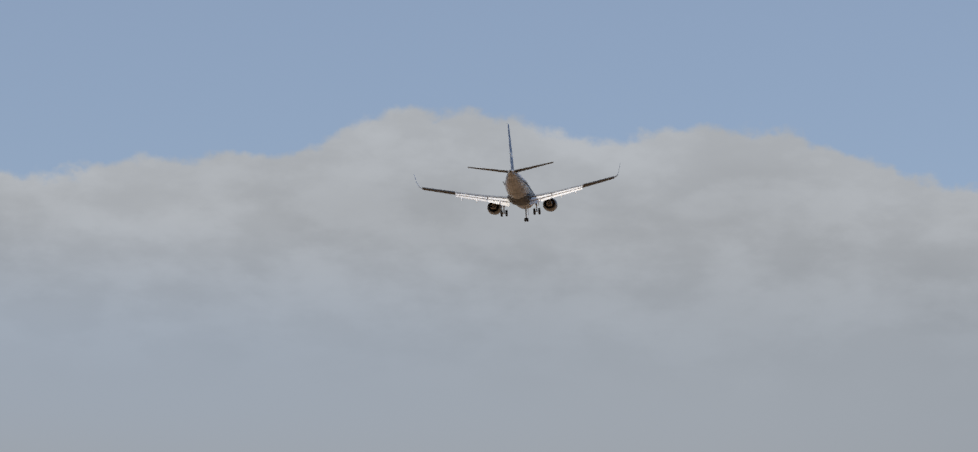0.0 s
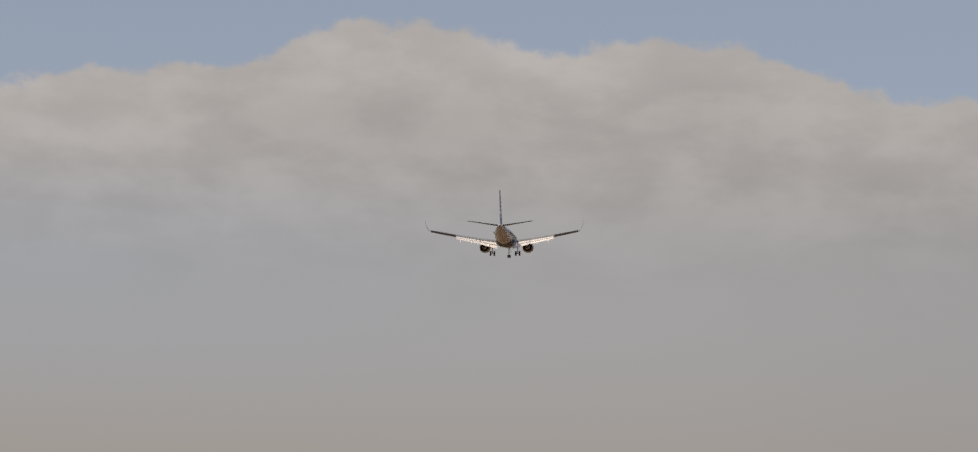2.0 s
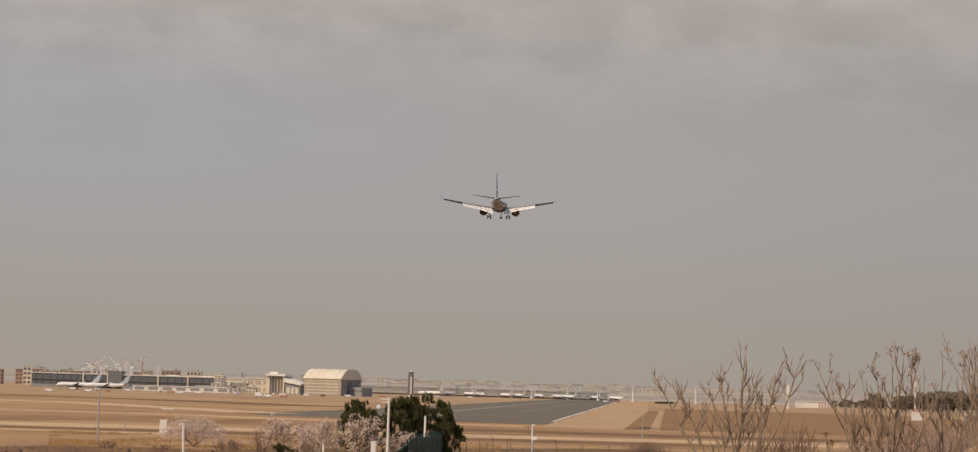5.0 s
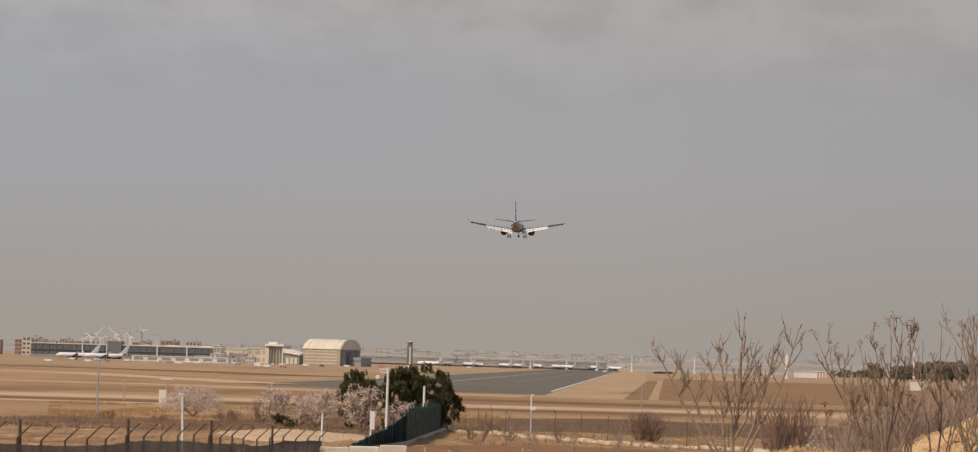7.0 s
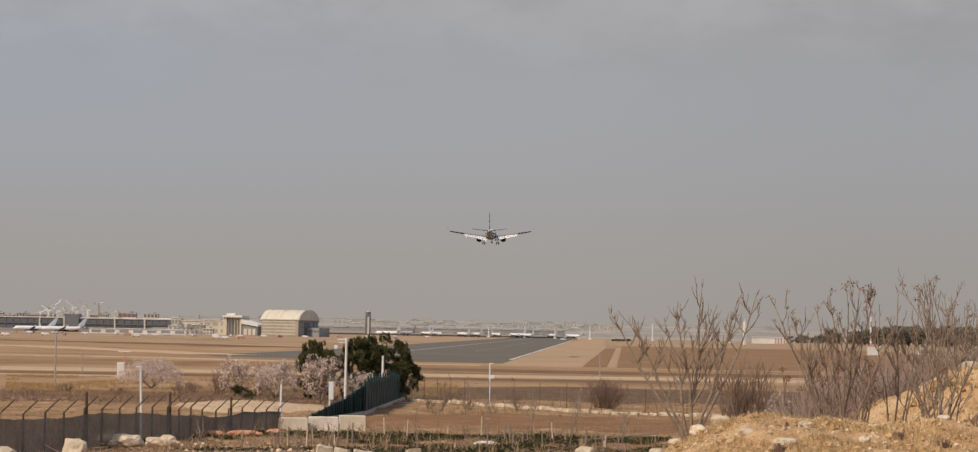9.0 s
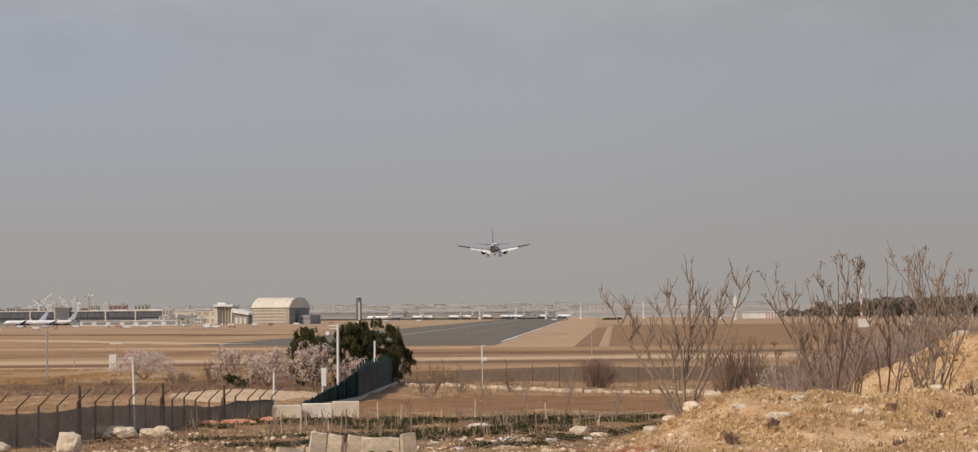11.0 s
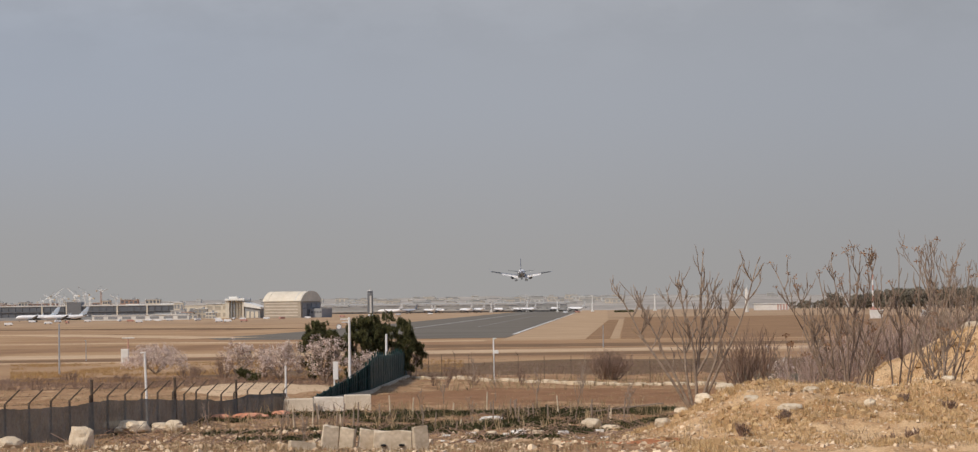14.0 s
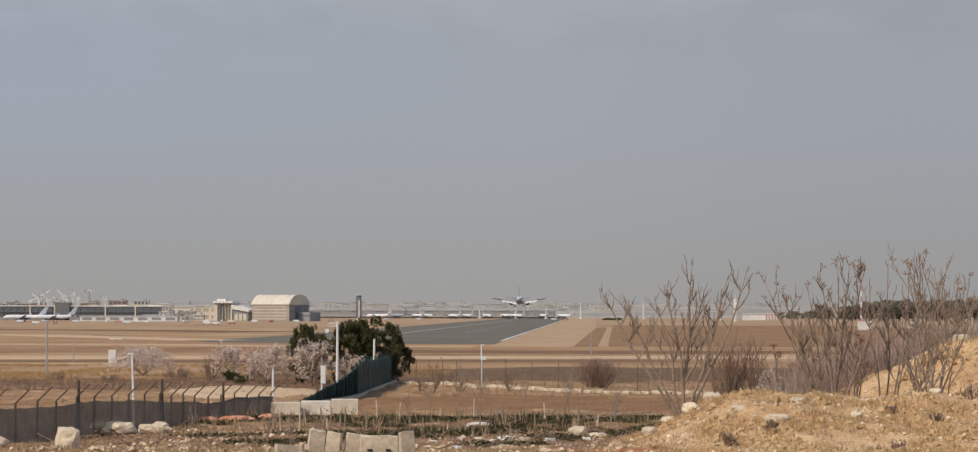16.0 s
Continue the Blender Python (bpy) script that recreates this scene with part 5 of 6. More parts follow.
def green_fence():
    """Green steel paling fence on a low concrete plinth."""
    f = thing("green_paling_fence", pose(0, 0, 0), "dark green steel paling fence climbing beside the pines", "fence")
    line = [(-13.6, 163), (-12.4, 178), (-10.7, 187), (-10.2, 240)]
    for s, ((x0, y0), (x1, y1)) in enumerate(zip(line, line[1:])):
        length = math.dist((x0, y0), (x1, y1))
        n = round(length / (0.62 if s == 2 else 0.55))
        for i in range(n + 1):
            x, y = x0 + (x1 - x0) * i / n, y0 + (y1 - y0) * i / n
            k = pale_height(y)
            z = land(x, y)
            if i % 5 == 0:
                part("post", boxed((x, y, z + 1.3 * k), (0.12, 0.12, 2.9 * k), 0.02), GREEN_STEEL, f)
            else:
                part("pale", boxed((x + 0.05, y, z + 1.28 * k), (0.05, 0.36, 2.45 * k), 0.015), GREEN_STEEL, f)
        for i in range(0, n, 5):
            ends = []
            for m in (i, min(i + 5, n)):
                x, y = x0 + (x1 - x0) * m / n, y0 + (y1 - y0) * m / n
                k = pale_height(y)
                ends.append([(x + dx, y, land(x, y) + dz * k) for dx, dz in ((-0.075, 0.12), (-0.055, 0.12), (-0.055, 2.35), (-0.075, 2.35))])
            part("mesh_panel", loft(bmesh.new(), ends), GREEN_NET, f, "dark green mesh panel")
        k0, k1 = pale_height(y0), pale_height(y1)
        for h in (0.35, 1.3, 2.3):
            part("rail", tubed((x0, y0, land(x0, y0) + h * k0), (x1, y1, land(x1, y1) + h * k1), 0.03, 0.03, 6), GREEN_STEEL, f)
        part("plinth", loft(bmesh.new(), [[(x + dx, y, land(x, y) + dz) for dx, dz in ((-0.05, -0.3), (0.35, -0.3), (0.3, 0.22), (-0.05, 0.25))] for x, y in
                            [(x0 + (x1 - x0) * k / 2, y0 + (y1 - y0) * k / 2) for k in range(3)]]), CONCRETE, f, "low concrete plinth")


def wire_fence():
    """Thin dark posts and wires along the airfield's edge."""
    f = thing("wire_fence", pose(0, 0, 0), "thin wire fence on dark posts along the airfield", "fence")
    line = [(-9.4, 243), (-4, 225), (4.8, 211), (17.3, 198), (40, 190), (60, 188)]
    pts = []
    for (x0, y0), (x1, y1) in zip(line, line[1:]):
        n = max(1, round(math.dist((x0, y0), (x1, y1)) / 4.2))
        pts += [(x0 + (x1 - x0) * i / n, y0 + (y1 - y0) * i / n) for i in range(n)]
    for i, (x, y) in enumerate(pts):
        z = land(x, y)
        bm = tubed((x, y, z - 0.2), (x, y, z + 2.2), 0.026, 0.022, 6)
        if i % 3 == 0:
            tube(bm, (x, y, z + 2.18), (x - 0.22, y - 0.25, z + 2.5), 0.025, 0.02, 6)
        part("post", bm, WHITE_POLE if x > 18 and i % 2 else POST, f)
    for a, b in zip(pts, pts[1:]):
        bm = bmesh.new()
        for h in (0.3, 0.8, 1.3, 1.8, 2.25):
            tube(bm, (a[0], a[1], land(*a) + h), (b[0], b[1], land(*b) + h), 0.004, 0.004, 4)
        part("wire", bm, POST, f)
    for i, (a, b) in enumerate(zip(pts, pts[1:])):
        if a[0] > 16.5 and a[0] < 32:
            soup(
                "panel", [(a[0], a[1] - 0.08, land(*a)), (b[0], b[1] - 0.08, land(*b)), (b[0], b[1] - 0.08, land(*b) + 0.95), (a[0], a[1] - 0.08, land(*a) + 0.95),
                          (a[0], a[1] - 0.03, land(*a)), (b[0], b[1] - 0.03, land(*b)), (b[0], b[1] - 0.03, land(*b) + 0.95), (a[0], a[1] - 0.03, land(*a) + 0.95)],
                [(0, 1, 2, 3), (7, 6, 5, 4), (3, 2, 6, 7), (0, 3, 7, 4), (1, 5, 6, 2)], MESH_PANEL, f, "grey-green mesh panel")


net_fence()
green_fence()
wire_fence()


# ---- posts, lamps and signs ----
def lamp_post(x, y, h, label, head="none", mat=None, r=0.07, lean=0.0):
    z = land(x, y)
    t = thing("lamp_post", pose(x, y, z - 0.05, 0, lean, 0), label, "lamp post")
    m = mat or WHITE_POLE
    part("pole", tubed((0, 0, 0), (0, 0, h), r, r * 0.75, 12), m, t)
    part("base_plate", boxed((0, 0, 0.06), (r * 5, r * 5, 0.12), 0.02), CONCRETE, t)
    if head == "flood":
        part("arm", tubed((0, 0, h - 0.35), (-0.55, -0.1, h - 0.35), 0.035, 0.035, 8), m, t)
        lamp = part("floodlight", tubed((-0.72, -0.12, h - 0.62), (-0.72, -0.42, h - 0.66), 0.15, 0.20, 16), DARK_STEEL, t, "round floodlight")
        # the lens's bright gleam is put into its colour as plain white
        part("lens", tubed((-0.72, -0.43, h - 0.66), (-0.72, -0.46, h - 0.66), 0.165, 0.165, 16), AIR_FLAP, lamp, "white lens")
        part("bracket", boxed((-0.3, 0, h - 0.12), (0.7, 0.1, 0.08), 0.02), m, t)
    elif head == "street":
        part("head", boxed((-0.10, 0, h + 0.03), (0.30, 0.18, 0.08), 0.02), m, t)
    elif head == "box":
        part("box", boxed((0.1, 0, h - 0.5), (0.36, 0.2, 1.3), 0.03), m, t)
    elif head == "camera":
        part("box", boxed((0.22, 0, h - 1.2), (0.4, 0.3, 0.3), 0.03), m, t)
        part("bar", boxed((0.1, 0, h - 0.02), (0.3, 0.1, 0.1), 0.02), m, t)
    return t


lamp_post(-11.85, 182, 5.75, "tall white post with a round floodlight", "flood", r=0.11)
lamp_post(-10.95, 217, 4.2, "white lamp post behind the green fence", "none", r=0.12)
lamp_post(-20.1, 138, 4.0, "grey street lamp post behind the net fence", "street", WHITE_POLE, 0.075, -2.0)
lamp_post(-16.4, 181, 2.35, "short white post beside the sand pad", "none", r=0.09)
lamp_post(-12.9, 181, 2.5, "white post with a tall narrow box", "box", r=0.07)
lamp_post(-49.5, 274, 5.7, "tall thin grey pole on dry grass", "none", GALV, 0.10)
lamp_post(-74.8, 440, 3.7, "small airfield light on a thin pole", "street", GALV, 0.08)
lamp_post(-1.75, 222, 3.7, "white post with a small camera box", "camera", r=0.08)
lamp_post(21.4, 600, 5.4, "thin grey pole on the airfield", "none", GALV, 0.12)
lamp_post(20.6, 204, 3.0, "thin white pole beside the fence", "street", r=0.05)
lamp_post(24.3, 200, 3.6, "thin white pole beside the fence", "none", r=0.05)


def marker_box():
    m = thing("airfield_marker", pose(-62.4, 404, land(-62.4, 404)), "white cabinet with an orange and white marker", "cabinet")
    part("cabinet", boxed((0, 0, 1.15), (1.2, 0.9, 2.3), 0.06), WHITE_WALL, m)
    part("stem", tubed((0.5, 0, 2.3), (0.5, 0, 4.0), 0.10, 0.08, 8), RED_PAINT, m, "orange-red stem")
    part("crossbar", boxed((0.5, 0, 4.05), (2.0, 0.3, 0.16), 0.03), WHITE_WALL, m)


marker_box()


# ---- blocks, stones and rubble in the foreground ----
def rough_stone(name, x, y, s, seed, label, mat=None, category="stone", group="", sink=0.15, flat=0.47):
    rnd = random.Random(seed)
    bm = bmesh.new()
    bmesh.ops.create_icosphere(bm, subdivisions=3, radius=0.5)
    o = Vector((rnd.uniform(0, 90), rnd.uniform(0, 90), 0))
    for v in bm.verts:
        n = v.co.normalized()
        k = 1 + 0.34 * noise.noise(n * 1.5 + o) + 0.12 * noise.noise(n * 4 + o)
        c = n * 0.5 * k
        c.x, c.y, c.z = [max(-flat, min(flat, q)) for q in c]
        v.co = Vector((c.x * s[0], c.y * s[1], c.z * s[2]))
    ob = part(name, bm, mat or STONE, at=pose(x, y, land(x, y) + s[2] * (0.5 - sink) * 0.8, 0, 0, rnd.uniform(-30, 30)), smooth=False)
    return tagged(ob, label, category, group)


rough_stone("boulder", -15.2, 88.5, (0.86, 0.85, 1.05), 1, "upright pale limestone boulder on bare soil", flat=0.6)
rough_stone("boulder", -18.1, 90, (0.9, 0.9, 0.6), 2, "low pale limestone boulder on bare soil", flat=0.6)
for i, (x, y, s) in enumerate(((-19.0, 123, (2.3, 1.3, 0.7)), (-18.3, 121.5, (1.4, 0.9, 0.65)), (-17.4, 124, (1.0, 0.8, 0.55)), (-16.7, 123.5, (0.9, 0.8, 0.65)), (-18.9, 121.5, (0.9, 0.7, 0.4)), (-17.9, 122, (0.6, 0.5, 0.35)))):
    rough_stone("limestone_block", x, y, s, 10 + i, "pale limestone block in a loose pile", group="pile of limestone blocks", sink=-0.05)
for i, (x, y, s) in enumerate(((3.7, 121, (1.0, 0.8, 0.75)), (4.6, 120, (1.2, 0.7, 0.4)), (5.4, 92, (0.6, 0.5, 0.4)), (12.4, 88, (0.42, 0.4, 0.35)), (10.6, 90, (0.6, 0.45, 0.3)), (7.0, 93, (0.7, 0.5, 0.5)), (8.0, 95.5, (0.75, 0.55, 0.4)),
                               (6.3, 95, (0.6, 0.4, 0.35)), (-1.2, 135, (1.1, 0.5, 0.3)), (0.5, 117, (0.9, 0.4, 0.25)), (-1.0, 112, (0.5, 0.4, 0.3)), (8.3, 88, (0.6, 0.5, 0.3)), (9.4, 86, (0.9, 0.5, 0.35)), (14.7, 97, (0.5, 0.5, 0.3)), (11.5, 96, (0.8, 0.4, 0.2)), (16.0, 93, (0.5, 0.4, 0.3)))):
    rough_stone("loose_stone", x, y, s, 40 + i, "pale broken stone lying on dry soil", group="loose stones")


def wall_block(x, y, w, h, turn, mat, label):
    z = land(x, y)
    b = tagged(part("concrete_block", boxed((0, 0, h / 2 - 0.15), (w, 0.7, h + 0.3), 0.04), mat, at=pose(x, y, z, 0, 0, turn)), label, "block", "row of concrete blocks")
    return b


wall_block(-13.15, 154, 1.75, 0.80, 4, PALE_CONCRETE, "beige concrete block in a row below the fence")
wall_block(-11.4, 155, 1.85, 0.85, 4, WHITEWASH, "whitewashed concrete block in a row below the fence")
wall_block(-9.75, 157, 1.65, 0.98, 6, PALE_CONCRETE, "beige concrete block in a row below the fence")


def barrier_slab(x, y, w, d, h, turn, tilt, label, slots=0):
    """A broken concrete barrier section with a splayed foot."""
    z = land(x, y)
    ring = [(-d / 2, 0), (d / 2, 0), (d / 2, 0.22), (d * 0.28, 0.40), (d * 0.2, h), (-d * 0.2, h), (-d * 0.28, 0.40), (-d / 2, 0.22)]
    t = thing("concrete_barrier", pose(x, y, z - 0.5, 0, tilt, turn), label, "barrier", "old concrete barriers")
    bm = loft(bmesh.new(), [[(xx, p, q) for p, q in ring] for xx in (-w / 2, -w / 4, 0, w / 4, w / 2)])
    for v in bm.verts:
        v.co.x *= 1.0 - 0.10 * v.co.z / h
        v.co += Vector((0.03 * noise.noise(v.co * 4 + Vector((y, x, 0))), 0, (0.09 if v.co.z > 0.5 else 0.0) * noise.noise(v.co * 4 + Vector((x, y, 0)))))
    bmesh.ops.bevel(bm, geom=[e for e in bm.edges if e.calc_face_angle(0) > 0.5], offset=0.025, segments=1, affect="EDGES")
    part("body", bm, CONCRETE, t)
    for k in range(slots):
        # a solid near-black box stands in for the slot's shaded hollow
        part("slot", boxed((-w * 0.22 + k * w * 0.44, -d * 0.30, 0.70), (0.17, 0.14, 0.07), 0.02), AIR_DARK, t, "dark lifting slot")
    return t


barrier_slab(-5.90, 79.0, 0.56, 0.5, 1.24, 16, 7, "grey concrete barrier section standing in a row")
barrier_slab(-5.34, 79.1, 0.54, 0.5, 1.18, -12, 6, "grey concrete barrier section standing in a row")
barrier_slab(-4.77, 79.2, 0.52, 0.5, 1.16, 10, 8, "grey concrete barrier section standing in a row")
barrier_slab(-3.82, 79.0, 1.30, 0.55, 1.14, 2, 0, "wide grey concrete barrier with dark lifting slots", 2)
barrier_slab(-2.86, 78.6, 0.52, 0.6, 1.27, 18, -5, "grey concrete barrier section standing in a row")
barrier_slab(-6.6, 77.5, 0.9, 0.6, 0.75, 20, 6, "low broken concrete barrier section")
for i, (x, y, w) in enumerate(((-16.6, 141.5, 1.6), (-15.0, 143, 2.2), (-13.4, 145, 1.2))):
    rough_stone("orange_netting", x, y, (w, 0.9, 0.50), 90 + i, "crumpled orange plastic netting on the ground", ORANGE_NET, "netting", "orange netting")
rough_stone("white_sack", -1.25, 136, (1.5, 0.6, 0.4), 95, "white plastic sack lying among weeds", WHITE_WALL, "sack")
rough_stone("white_sack", 0.2, 116, (0.8, 0.5, 0.3), 96, "white plastic sack lying on bare soil", WHITE_WALL, "sack")
tagged(part("wooden_plank", boxed((0, 0, 0.35), (5.2, 0.16, 0.07), 0.01), PALE_BARK, at=pose(6.0, 143, land(6, 143), 0, -5, 14)), "long weathered plank lying over weeds", "plank")


def plaster_bits():
    rnd = random.Random(33)
    for i in range(26):
        x, y = rnd.uniform(-4.5, 4.5), rnd.uniform(96, 128)
        w = rnd.uniform(0.2, 0.7)
        rough_stone("plaster_lump", x, y, (w, w * 0.6, w * 0.42), 500 + i, "broken lump of white plaster on bare soil", WHITE_WALL if i % 3 else STONE, "rubble", "broken plaster lumps", 0.2, 0.36)


plaster_bits()


def stakes():
    rnd = random.Random(30)
    for i in range(46):
        x, y = rnd.uniform(-13, 6), rnd.uniform(120, 150)
        h = rnd.uniform(0.45, 1.35)
        z = land(x, y)
        bm = tubed((0, 0, -0.1), (rnd.uniform(-0.12, 0.12), 0, h), 0.045, 0.035, 6)
        tagged(part("plant_stake", bm, STONE if i % 4 == 0 else PALE_BARK, at=pose(x, y, z)), "thin pale plant stake in weedy soil", "stake", "plant stakes")


stakes()


def kerb():
    """Pale kerb stones along the near side of the wire fence."""
    k = tagged(new("kerb"), "line of pale kerb stones along the fence", "kerb", kind="structure")
    rnd = random.Random(41)
    line = [(-9.0, 232), (-3.0, 219), (4.8, 206), (17.6, 193.5), (36, 187)]
    meshes = []
    for j in range(4):
        bm = boxed((0, 0, 0), (0.92, 0.45, 0.36), 0.05)
        for v in bm.verts:
            v.co += Vector((rnd.uniform(-0.04, 0.04), rnd.uniform(-0.04, 0.04), rnd.uniform(-0.05, 0.05)))
        meshes.append(mesh_of("kerb_stone", bm, STONE))
    for (x0, y0), (x1, y1) in zip(line, line[1:]):
        n = int(math.dist((x0, y0), (x1, y1)) / 1.0)
        a = math.degrees(math.atan2(y1 - y0, x1 - x0))
        for i in range(n):
            x, y = x0 + (x1 - x0) * i / n, y0 + (y1 - y0) * i / n
            part("kerb_stone", meshes[i % 4], None, k, at=pose(x, y, land(x, y) + 0.08 + rnd.uniform(-0.10, 0.05), 0, 0, a + rnd.uniform(-4, 4)))


kerb()


def pad_sheet(cx, cy, rx, ry, mat, name, label, category):
    """A patch of other soil that follows the land."""
    verts, faces = [(cx, cy, land(cx, cy) + 0.06)], []
    for j in range(1, 9):
        for i in range(40):
            a = 2 * math.pi * i / 40
            k = j / 8 * (1 + 0.22 * noise.noise((math.cos(a) * 2 + cx, math.sin(a) * 2, 5)))
            x, y = cx + rx * k * math.cos(a), cy + ry * k * math.sin(a)
            verts.append((x, y, land(x, y) + (0.06 if j < 8 else -0.05)))
    for i in range(40):
        faces.append((0, 1 + i, 1 + (i + 1) % 40))
        for j in range(7):
            p, q = 1 + j * 40, 1 + (j + 1) * 40
            faces.append((p + i, q + i, q + (i + 1) % 40, p + (i + 1) % 40))
    tagged(soup(name, verts, faces, mat, smooth=True), label, category, kind="structure")


pad_sheet(-19.6, 194, 6.0, 9, TRACK, "sand_pad", "low pale pad of levelled sand", "sand")
pad_sheet(4.0, 78.5, 1.5, 3.5, RED_SOIL, "red_soil", "patch of bare reddish soil", "soil")
pad_sheet(2.0, 84.0, 0.8, 2.0, RED_SOIL, "red_soil", "patch of bare reddish soil", "soil")


# ---- what cannot be counted: weeds, dry stalks, rubble ----
def weeds():
    """Low green mats with bare soil between them."""
    rnd = random.Random(50)
    blobs = []
    for i in range(6500):
        x, y = rnd.uniform(-19, 9.5), rnd.uniform(104, 151)
        if noise.noise((x * 0.16, y * 0.12, 4)) + 0.45 * noise.noise((x * 0.6, y * 0.4, 1)) < -0.03 + 0.32 * smooth_step((119 - y) / 14) + 0.25 * smooth_step((-8 - x) / 5):
            continue
        blobs.append(((x, y, land(x, y) + 0.05), rnd.uniform(0.3, 0.7), 0.5, rnd.uniform(0.08, 0.26)))
    v, f = cards(blobs, 46, 0.07, rnd, 1.6, 0.4)
    tagged(soup("weeds", v, f, OLIVE), "dark green low weeds on bare soil", "weeds", kind="stuff")


def stalks(name, places, n, size, seed, label, mat=None):
    rnd = random.Random(seed)
    verts, faces = [], []
    for _ in range(n):
        x, y = places(rnd)
        z = land(x, y)
        for k in range(rnd.randint(3, 6)):
            a, h = rnd.uniform(0, 2 * math.pi), size * rnd.uniform(0.4, 1.3)
            s = Vector((math.cos(a), math.sin(a), 0)) * (0.012 + 0.02 * size)
            lean = Vector((rnd.uniform(-0.4, 0.4), rnd.uniform(-0.4, 0.4), 1)) * h
            p = Vector((x + rnd.uniform(-0.12, 0.12), y + rnd.uniform(-0.12, 0.12), z - 0.03))
            b = len(verts)
            verts += [p - s, p + s, p + lean]
            faces.append((b, b + 1, b + 2))
    tagged(soup(name, verts, faces, mat or STRAW), label, "grass", kind="stuff")


def near_field(r):
    while True:
        y = r.uniform(66, 215)
        x = r.uniform(-0.21, 0.21) * y
        if noise.noise((x * 0.12, y * 0.09, 8)) > -0.15:
            return x, y


def heap_side(r):
    while True:
        y = r.uniform(66, 122)
        x = r.uniform(4.5, 0.215 * y)
        if noise.noise((x * 0.3, y * 0.3, 8)) > 0.0:
            return x, y


def bank(r):
    while True:
        y = r.uniform(225, 400)
        x = r.uniform(-0.20, -0.02) * y
        if noise.noise((x * 0.09, y * 0.05, 6)) + 0.5 * noise.noise((x * 0.35, y * 0.2, 2)) > 0.05:
            return x, y


def rubble(name, places, n, lo, hi, seed, label):
    """Broken stones, each a crooked little block."""
    rnd = random.Random(seed)
    verts, faces = [], []
    corner = [(-1, -1, -1), (1, -1, -1), (1, 1, -1), (-1, 1, -1), (-0.7, -0.7, 1), (0.7, -0.7, 1), (0.7, 0.7, 1), (-0.7, 0.7, 1)]
    for _ in range(n):
        x, y = places(rnd)
        s = lo + (hi - lo) * rnd.random() ** 3
        q = Euler((rnd.uniform(-0.5, 0.5), rnd.uniform(-0.5, 0.5), rnd.uniform(0, 6.3))).to_matrix()
        c = Vector((x, y, land(x, y) + s * 0.15))
        b = len(verts)
        for k in corner:
            p = Vector(k) * 0.5 * s
            p.z *= 0.65
            verts.append(c + q @ (p + Vector((rnd.uniform(-0.15, 0.15), rnd.uniform(-0.15, 0.15), rnd.uniform(-0.15, 0.15))) * s))
        faces += [(b + 3, b + 2, b + 1, b), (b + 4, b + 5, b + 6, b + 7), (b, b + 1, b + 5, b + 4), (b + 1, b + 2, b + 6, b + 5), (b + 2, b + 3, b + 7, b + 6), (b + 3, b, b + 4, b + 7)]
    tagged(soup(name, verts, faces, RUBBLE), label, "rubble", kind="stuff")


def far_hedge():
    rnd = random.Random(70)
    blobs = [((118 + i * 1.4, 2900 + rnd.uniform(-4, 4), 1.4), 1.6, 2.0, rnd.uniform(1.0, 1.8)) for i in range(15)]
    v, f = cards(blobs, 60, 0.7, rnd, 1.3)
    tagged(soup("hedge", v, f, NEEDLE), "low dark hedge beside the runway's far shoulder", "hedge", kind="stuff")


far_hedge()
weeds()
stalks("dry_grass", near_field, 12000, 0.20, 51, "dry straw-coloured grass tufts on waste ground")
stalks("tall_dry_stalks", lambda r: (r.uniform(-16, 9), r.uniform(116, 158)), 420, 0.70, 52, "tall dry weed stalks")
stalks("tall_dry_stalks", lambda r: (r.uniform(-6, 16), r.uniform(190, 224)), 180, 0.8, 53, "tall dry weed stalks")
stalks("scrub", lambda r: (r.uniform(-12, 58), r.uniform(228, 330)), 2600, 0.42, 59, "low dark dry scrub behind the fence", TWIG)
stalks("heap_grass", heap_side, 11000, 0.20, 54, "thin dry golden grass on the sandy heap", HEAP_STRAW)
stalks("bank_scrub", lambda r: (r.uniform(-50, -14), r.uniform(205, 246)), 5200, 0.36, 60, "dull brown scrub at the foot of the bank", TWIG)
stalks("bank_grass", bank, 9000, 0.34, 55, "yellow dry grass on the bank", GOLD)
rubble("heap_rubble", lambda r: (r.uniform(4.2, 20), r.uniform(66, 118)), 9000, 0.03, 0.15, 56, "pale broken stones on the sandy heap")
rubble("field_rubble", lambda r: (r.uniform(-17, 5), r.uniform(66, 130)), 2600, 0.04, 0.24, 57, "scattered broken stones on bare soil")


rubble("soil_clods", lambda r: (r.uniform(-18, 5), r.uniform(70, 122)), 2000, 0.04, 0.20, 61, "dark brown clods of broken soil")
bpy.data.objects["soil_clods"].data.materials[0] = SOIL_CLOD


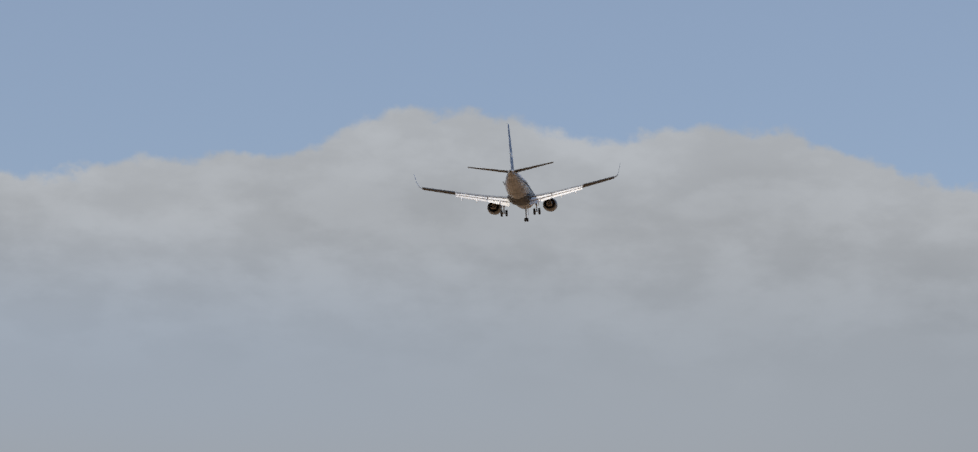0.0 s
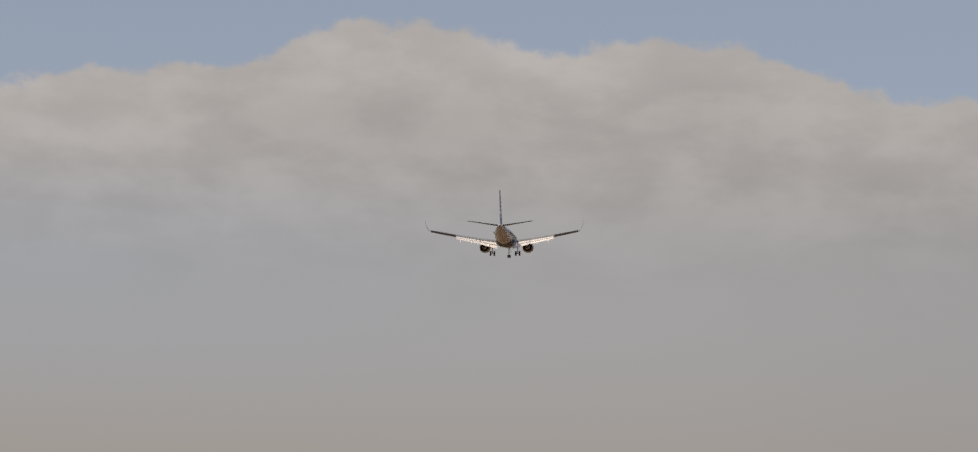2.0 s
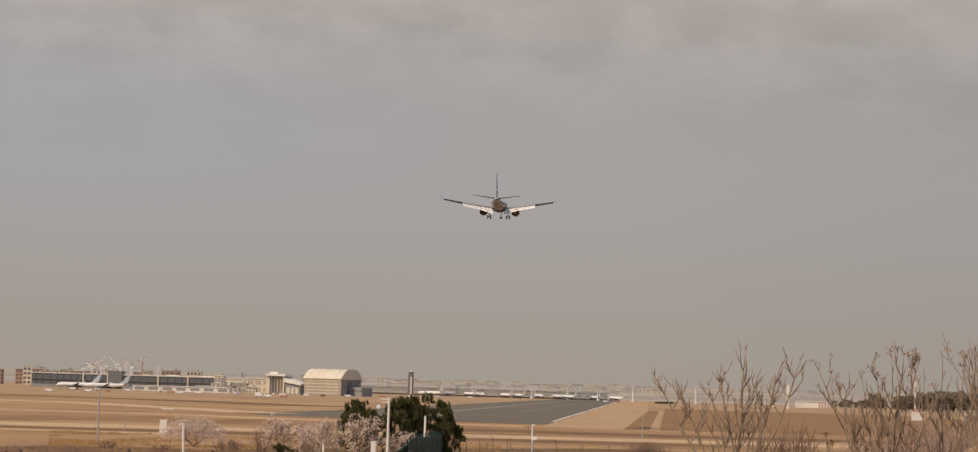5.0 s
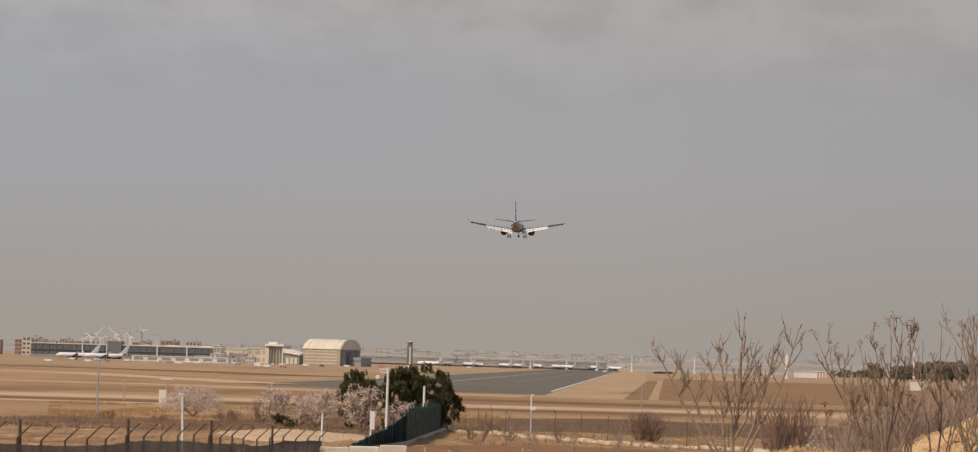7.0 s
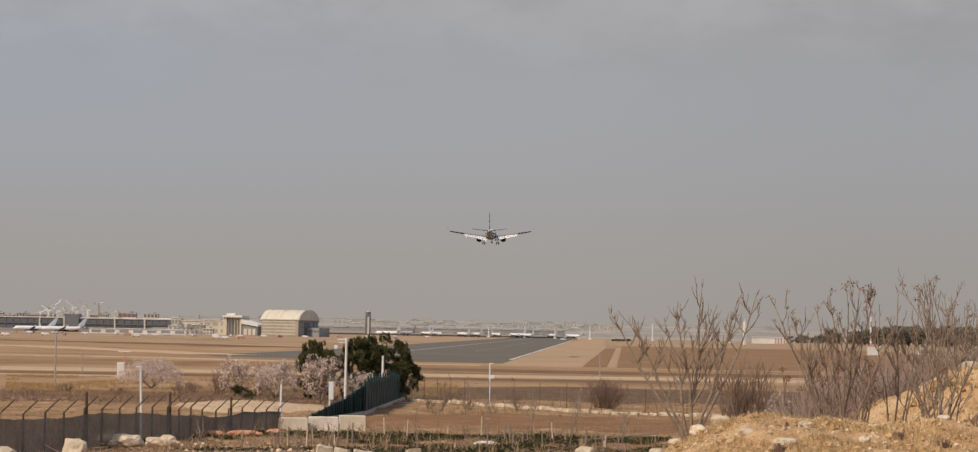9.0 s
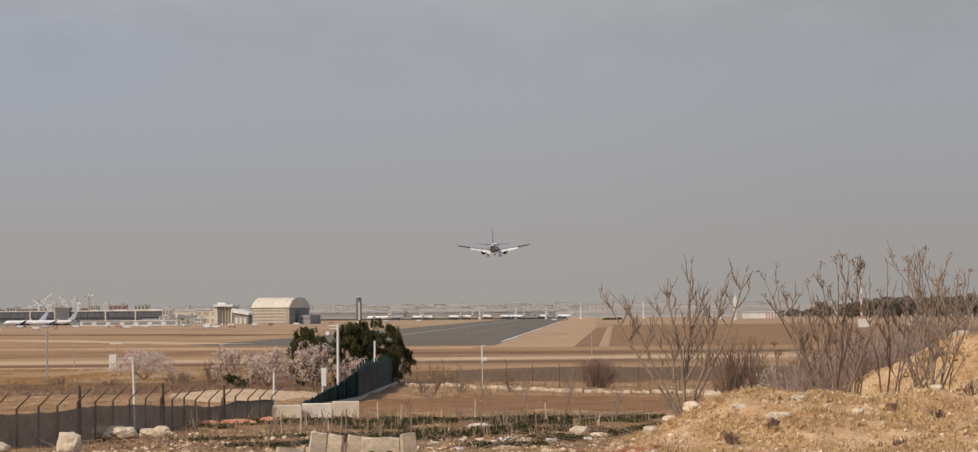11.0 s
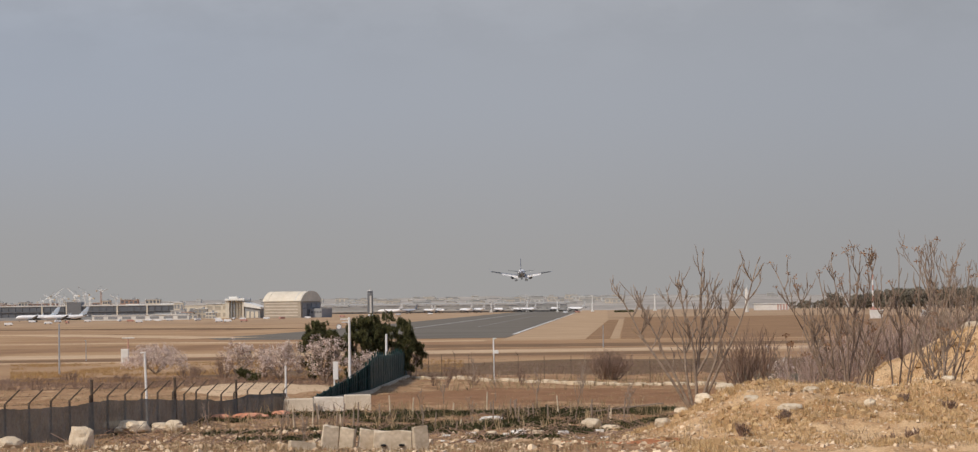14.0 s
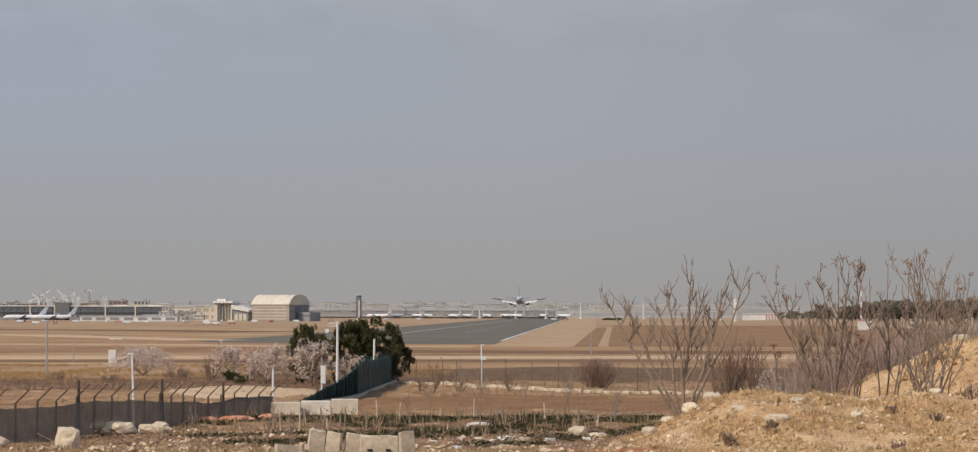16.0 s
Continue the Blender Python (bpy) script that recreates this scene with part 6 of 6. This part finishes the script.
def fallen_twigs():
    """Dry sticks lying about among the weeds."""
    rnd = random.Random(77)
    verts, faces = [], []
    for _ in range(1200):
        x, y = rnd.uniform(-18, 7), rnd.uniform(96, 152)
        a = rnd.uniform(0, 2 * math.pi)
        limb(verts, faces, (x, y, land(x, y) + 0.03), (math.cos(a), math.sin(a), rnd.uniform(0.0, 0.5)), rnd.uniform(0.4, 1.5), 0.022, 0.008, rnd, 4, 0.3, 0.0, 3)
    tagged(soup("fallen_twigs", verts, faces, TWIG), "dry brown twigs lying among weeds", "twigs", kind="stuff")


fallen_twigs()
rubble("heap_clods", heap_side, 3200, 0.05, 0.27, 58, "sandy clods and broken earth on the heap")
bpy.data.objects["heap_clods"].data.materials[0] = CLOD
for i, (x, y, h) in enumerate(((12.6, 80, 0.5), (11.8, 79.5, 0.4), (17.2, 92, 0.7), (15.2, 88, 0.4), (9.0, 84, 0.45), (13.9, 90, 0.35), (16.2, 84, 0.5), (7.4, 82, 0.5), (19.5, 103, 0.6), (22.0, 112, 0.8))):
    twig_bush(x, y, h, h * 1.6, 300 + i, "small dry brown plant on the sandy heap", 14, name="dry_plant", group="dry plants on the heap")
for i, (x, y, s) in enumerate(((22.6, 124, (1.3, 1.0, 1.1)), (23.5, 125, (1.0, 1.0, 0.9)), (24.2, 124, (0.8, 0.8, 0.7)))):
    rough_stone("limestone_block", x, y, s, 120 + i, "pale limestone block behind the sandy heap", group="blocks behind the heap")


# ---- what moves ----
def motions():
    """The airliner comes down its glide path towards the runway."""
    path = [(0, -26.43, 90.94, 4.0), (0.5, -26.22, 89.26, 3.4), (1, -25.95, 87.54, 2.6), (1.5, -25.55, 85.78, 1.7), (2, -25.09, 83.98, 1.3),
            (3, -23.87, 80.27, 0.6), (4, -22.32, 76.42, 0.0), (5, -20.48, 72.44, -0.3), (6, -18.38, 68.34, 0.0), (7, -16.05, 64.12, 0.3),
            (8, -13.51, 59.81, 0.6), (9, -10.81, 55.42, 0.8), (10, -7.96, 50.94, 0.5), (11, -5.00, 46.40, 0.5), (12, -1.96, 41.80, 1.2),
            (13, 1.12, 37.16, 0.8), (14, 4.23, 32.48, -0.6), (15, 7.32, 27.78, 0.0), (16, 10.37, 23.07, 0.0)]
    rows = []
    for t, x, z, bank in path:
        low = float(np.interp(t, [0, 2.5, 5, 8.5, 11, 12.5, 14, 16], [1.45, 2.0, 2.7, 3.35, 4.4, 5.0, 5.7, 6.2]))
        nose = float(np.interp(t, [0, 1, 4, 16], [4.2, 4.0, 3.0, 2.8]))
        reach = float(np.interp(t, [0, 11.5, 13, 16], [0.958, 0.96, 0.975, 1.01]))
        near = Vector(EYE).lerp(Vector((x + 1.5, 450.5 + 70 * t, z - low)), reach)
        near.x += float(np.interp(t, [0, 12, 13, 14, 15, 16], [0, 0.1, 0.1, -0.7, -1.0, -0.7]))
        near.z += float(np.interp(t, [0, 11, 12, 13, 14, 15, 16], [0, 0, 0.6, 1.1, 1.6, 1.5, 0.7]))
        rows.append((t, pose(near.x, near.y, near.z, nose, -bank, -1.25)))
    walk(jet, rows)


motions()
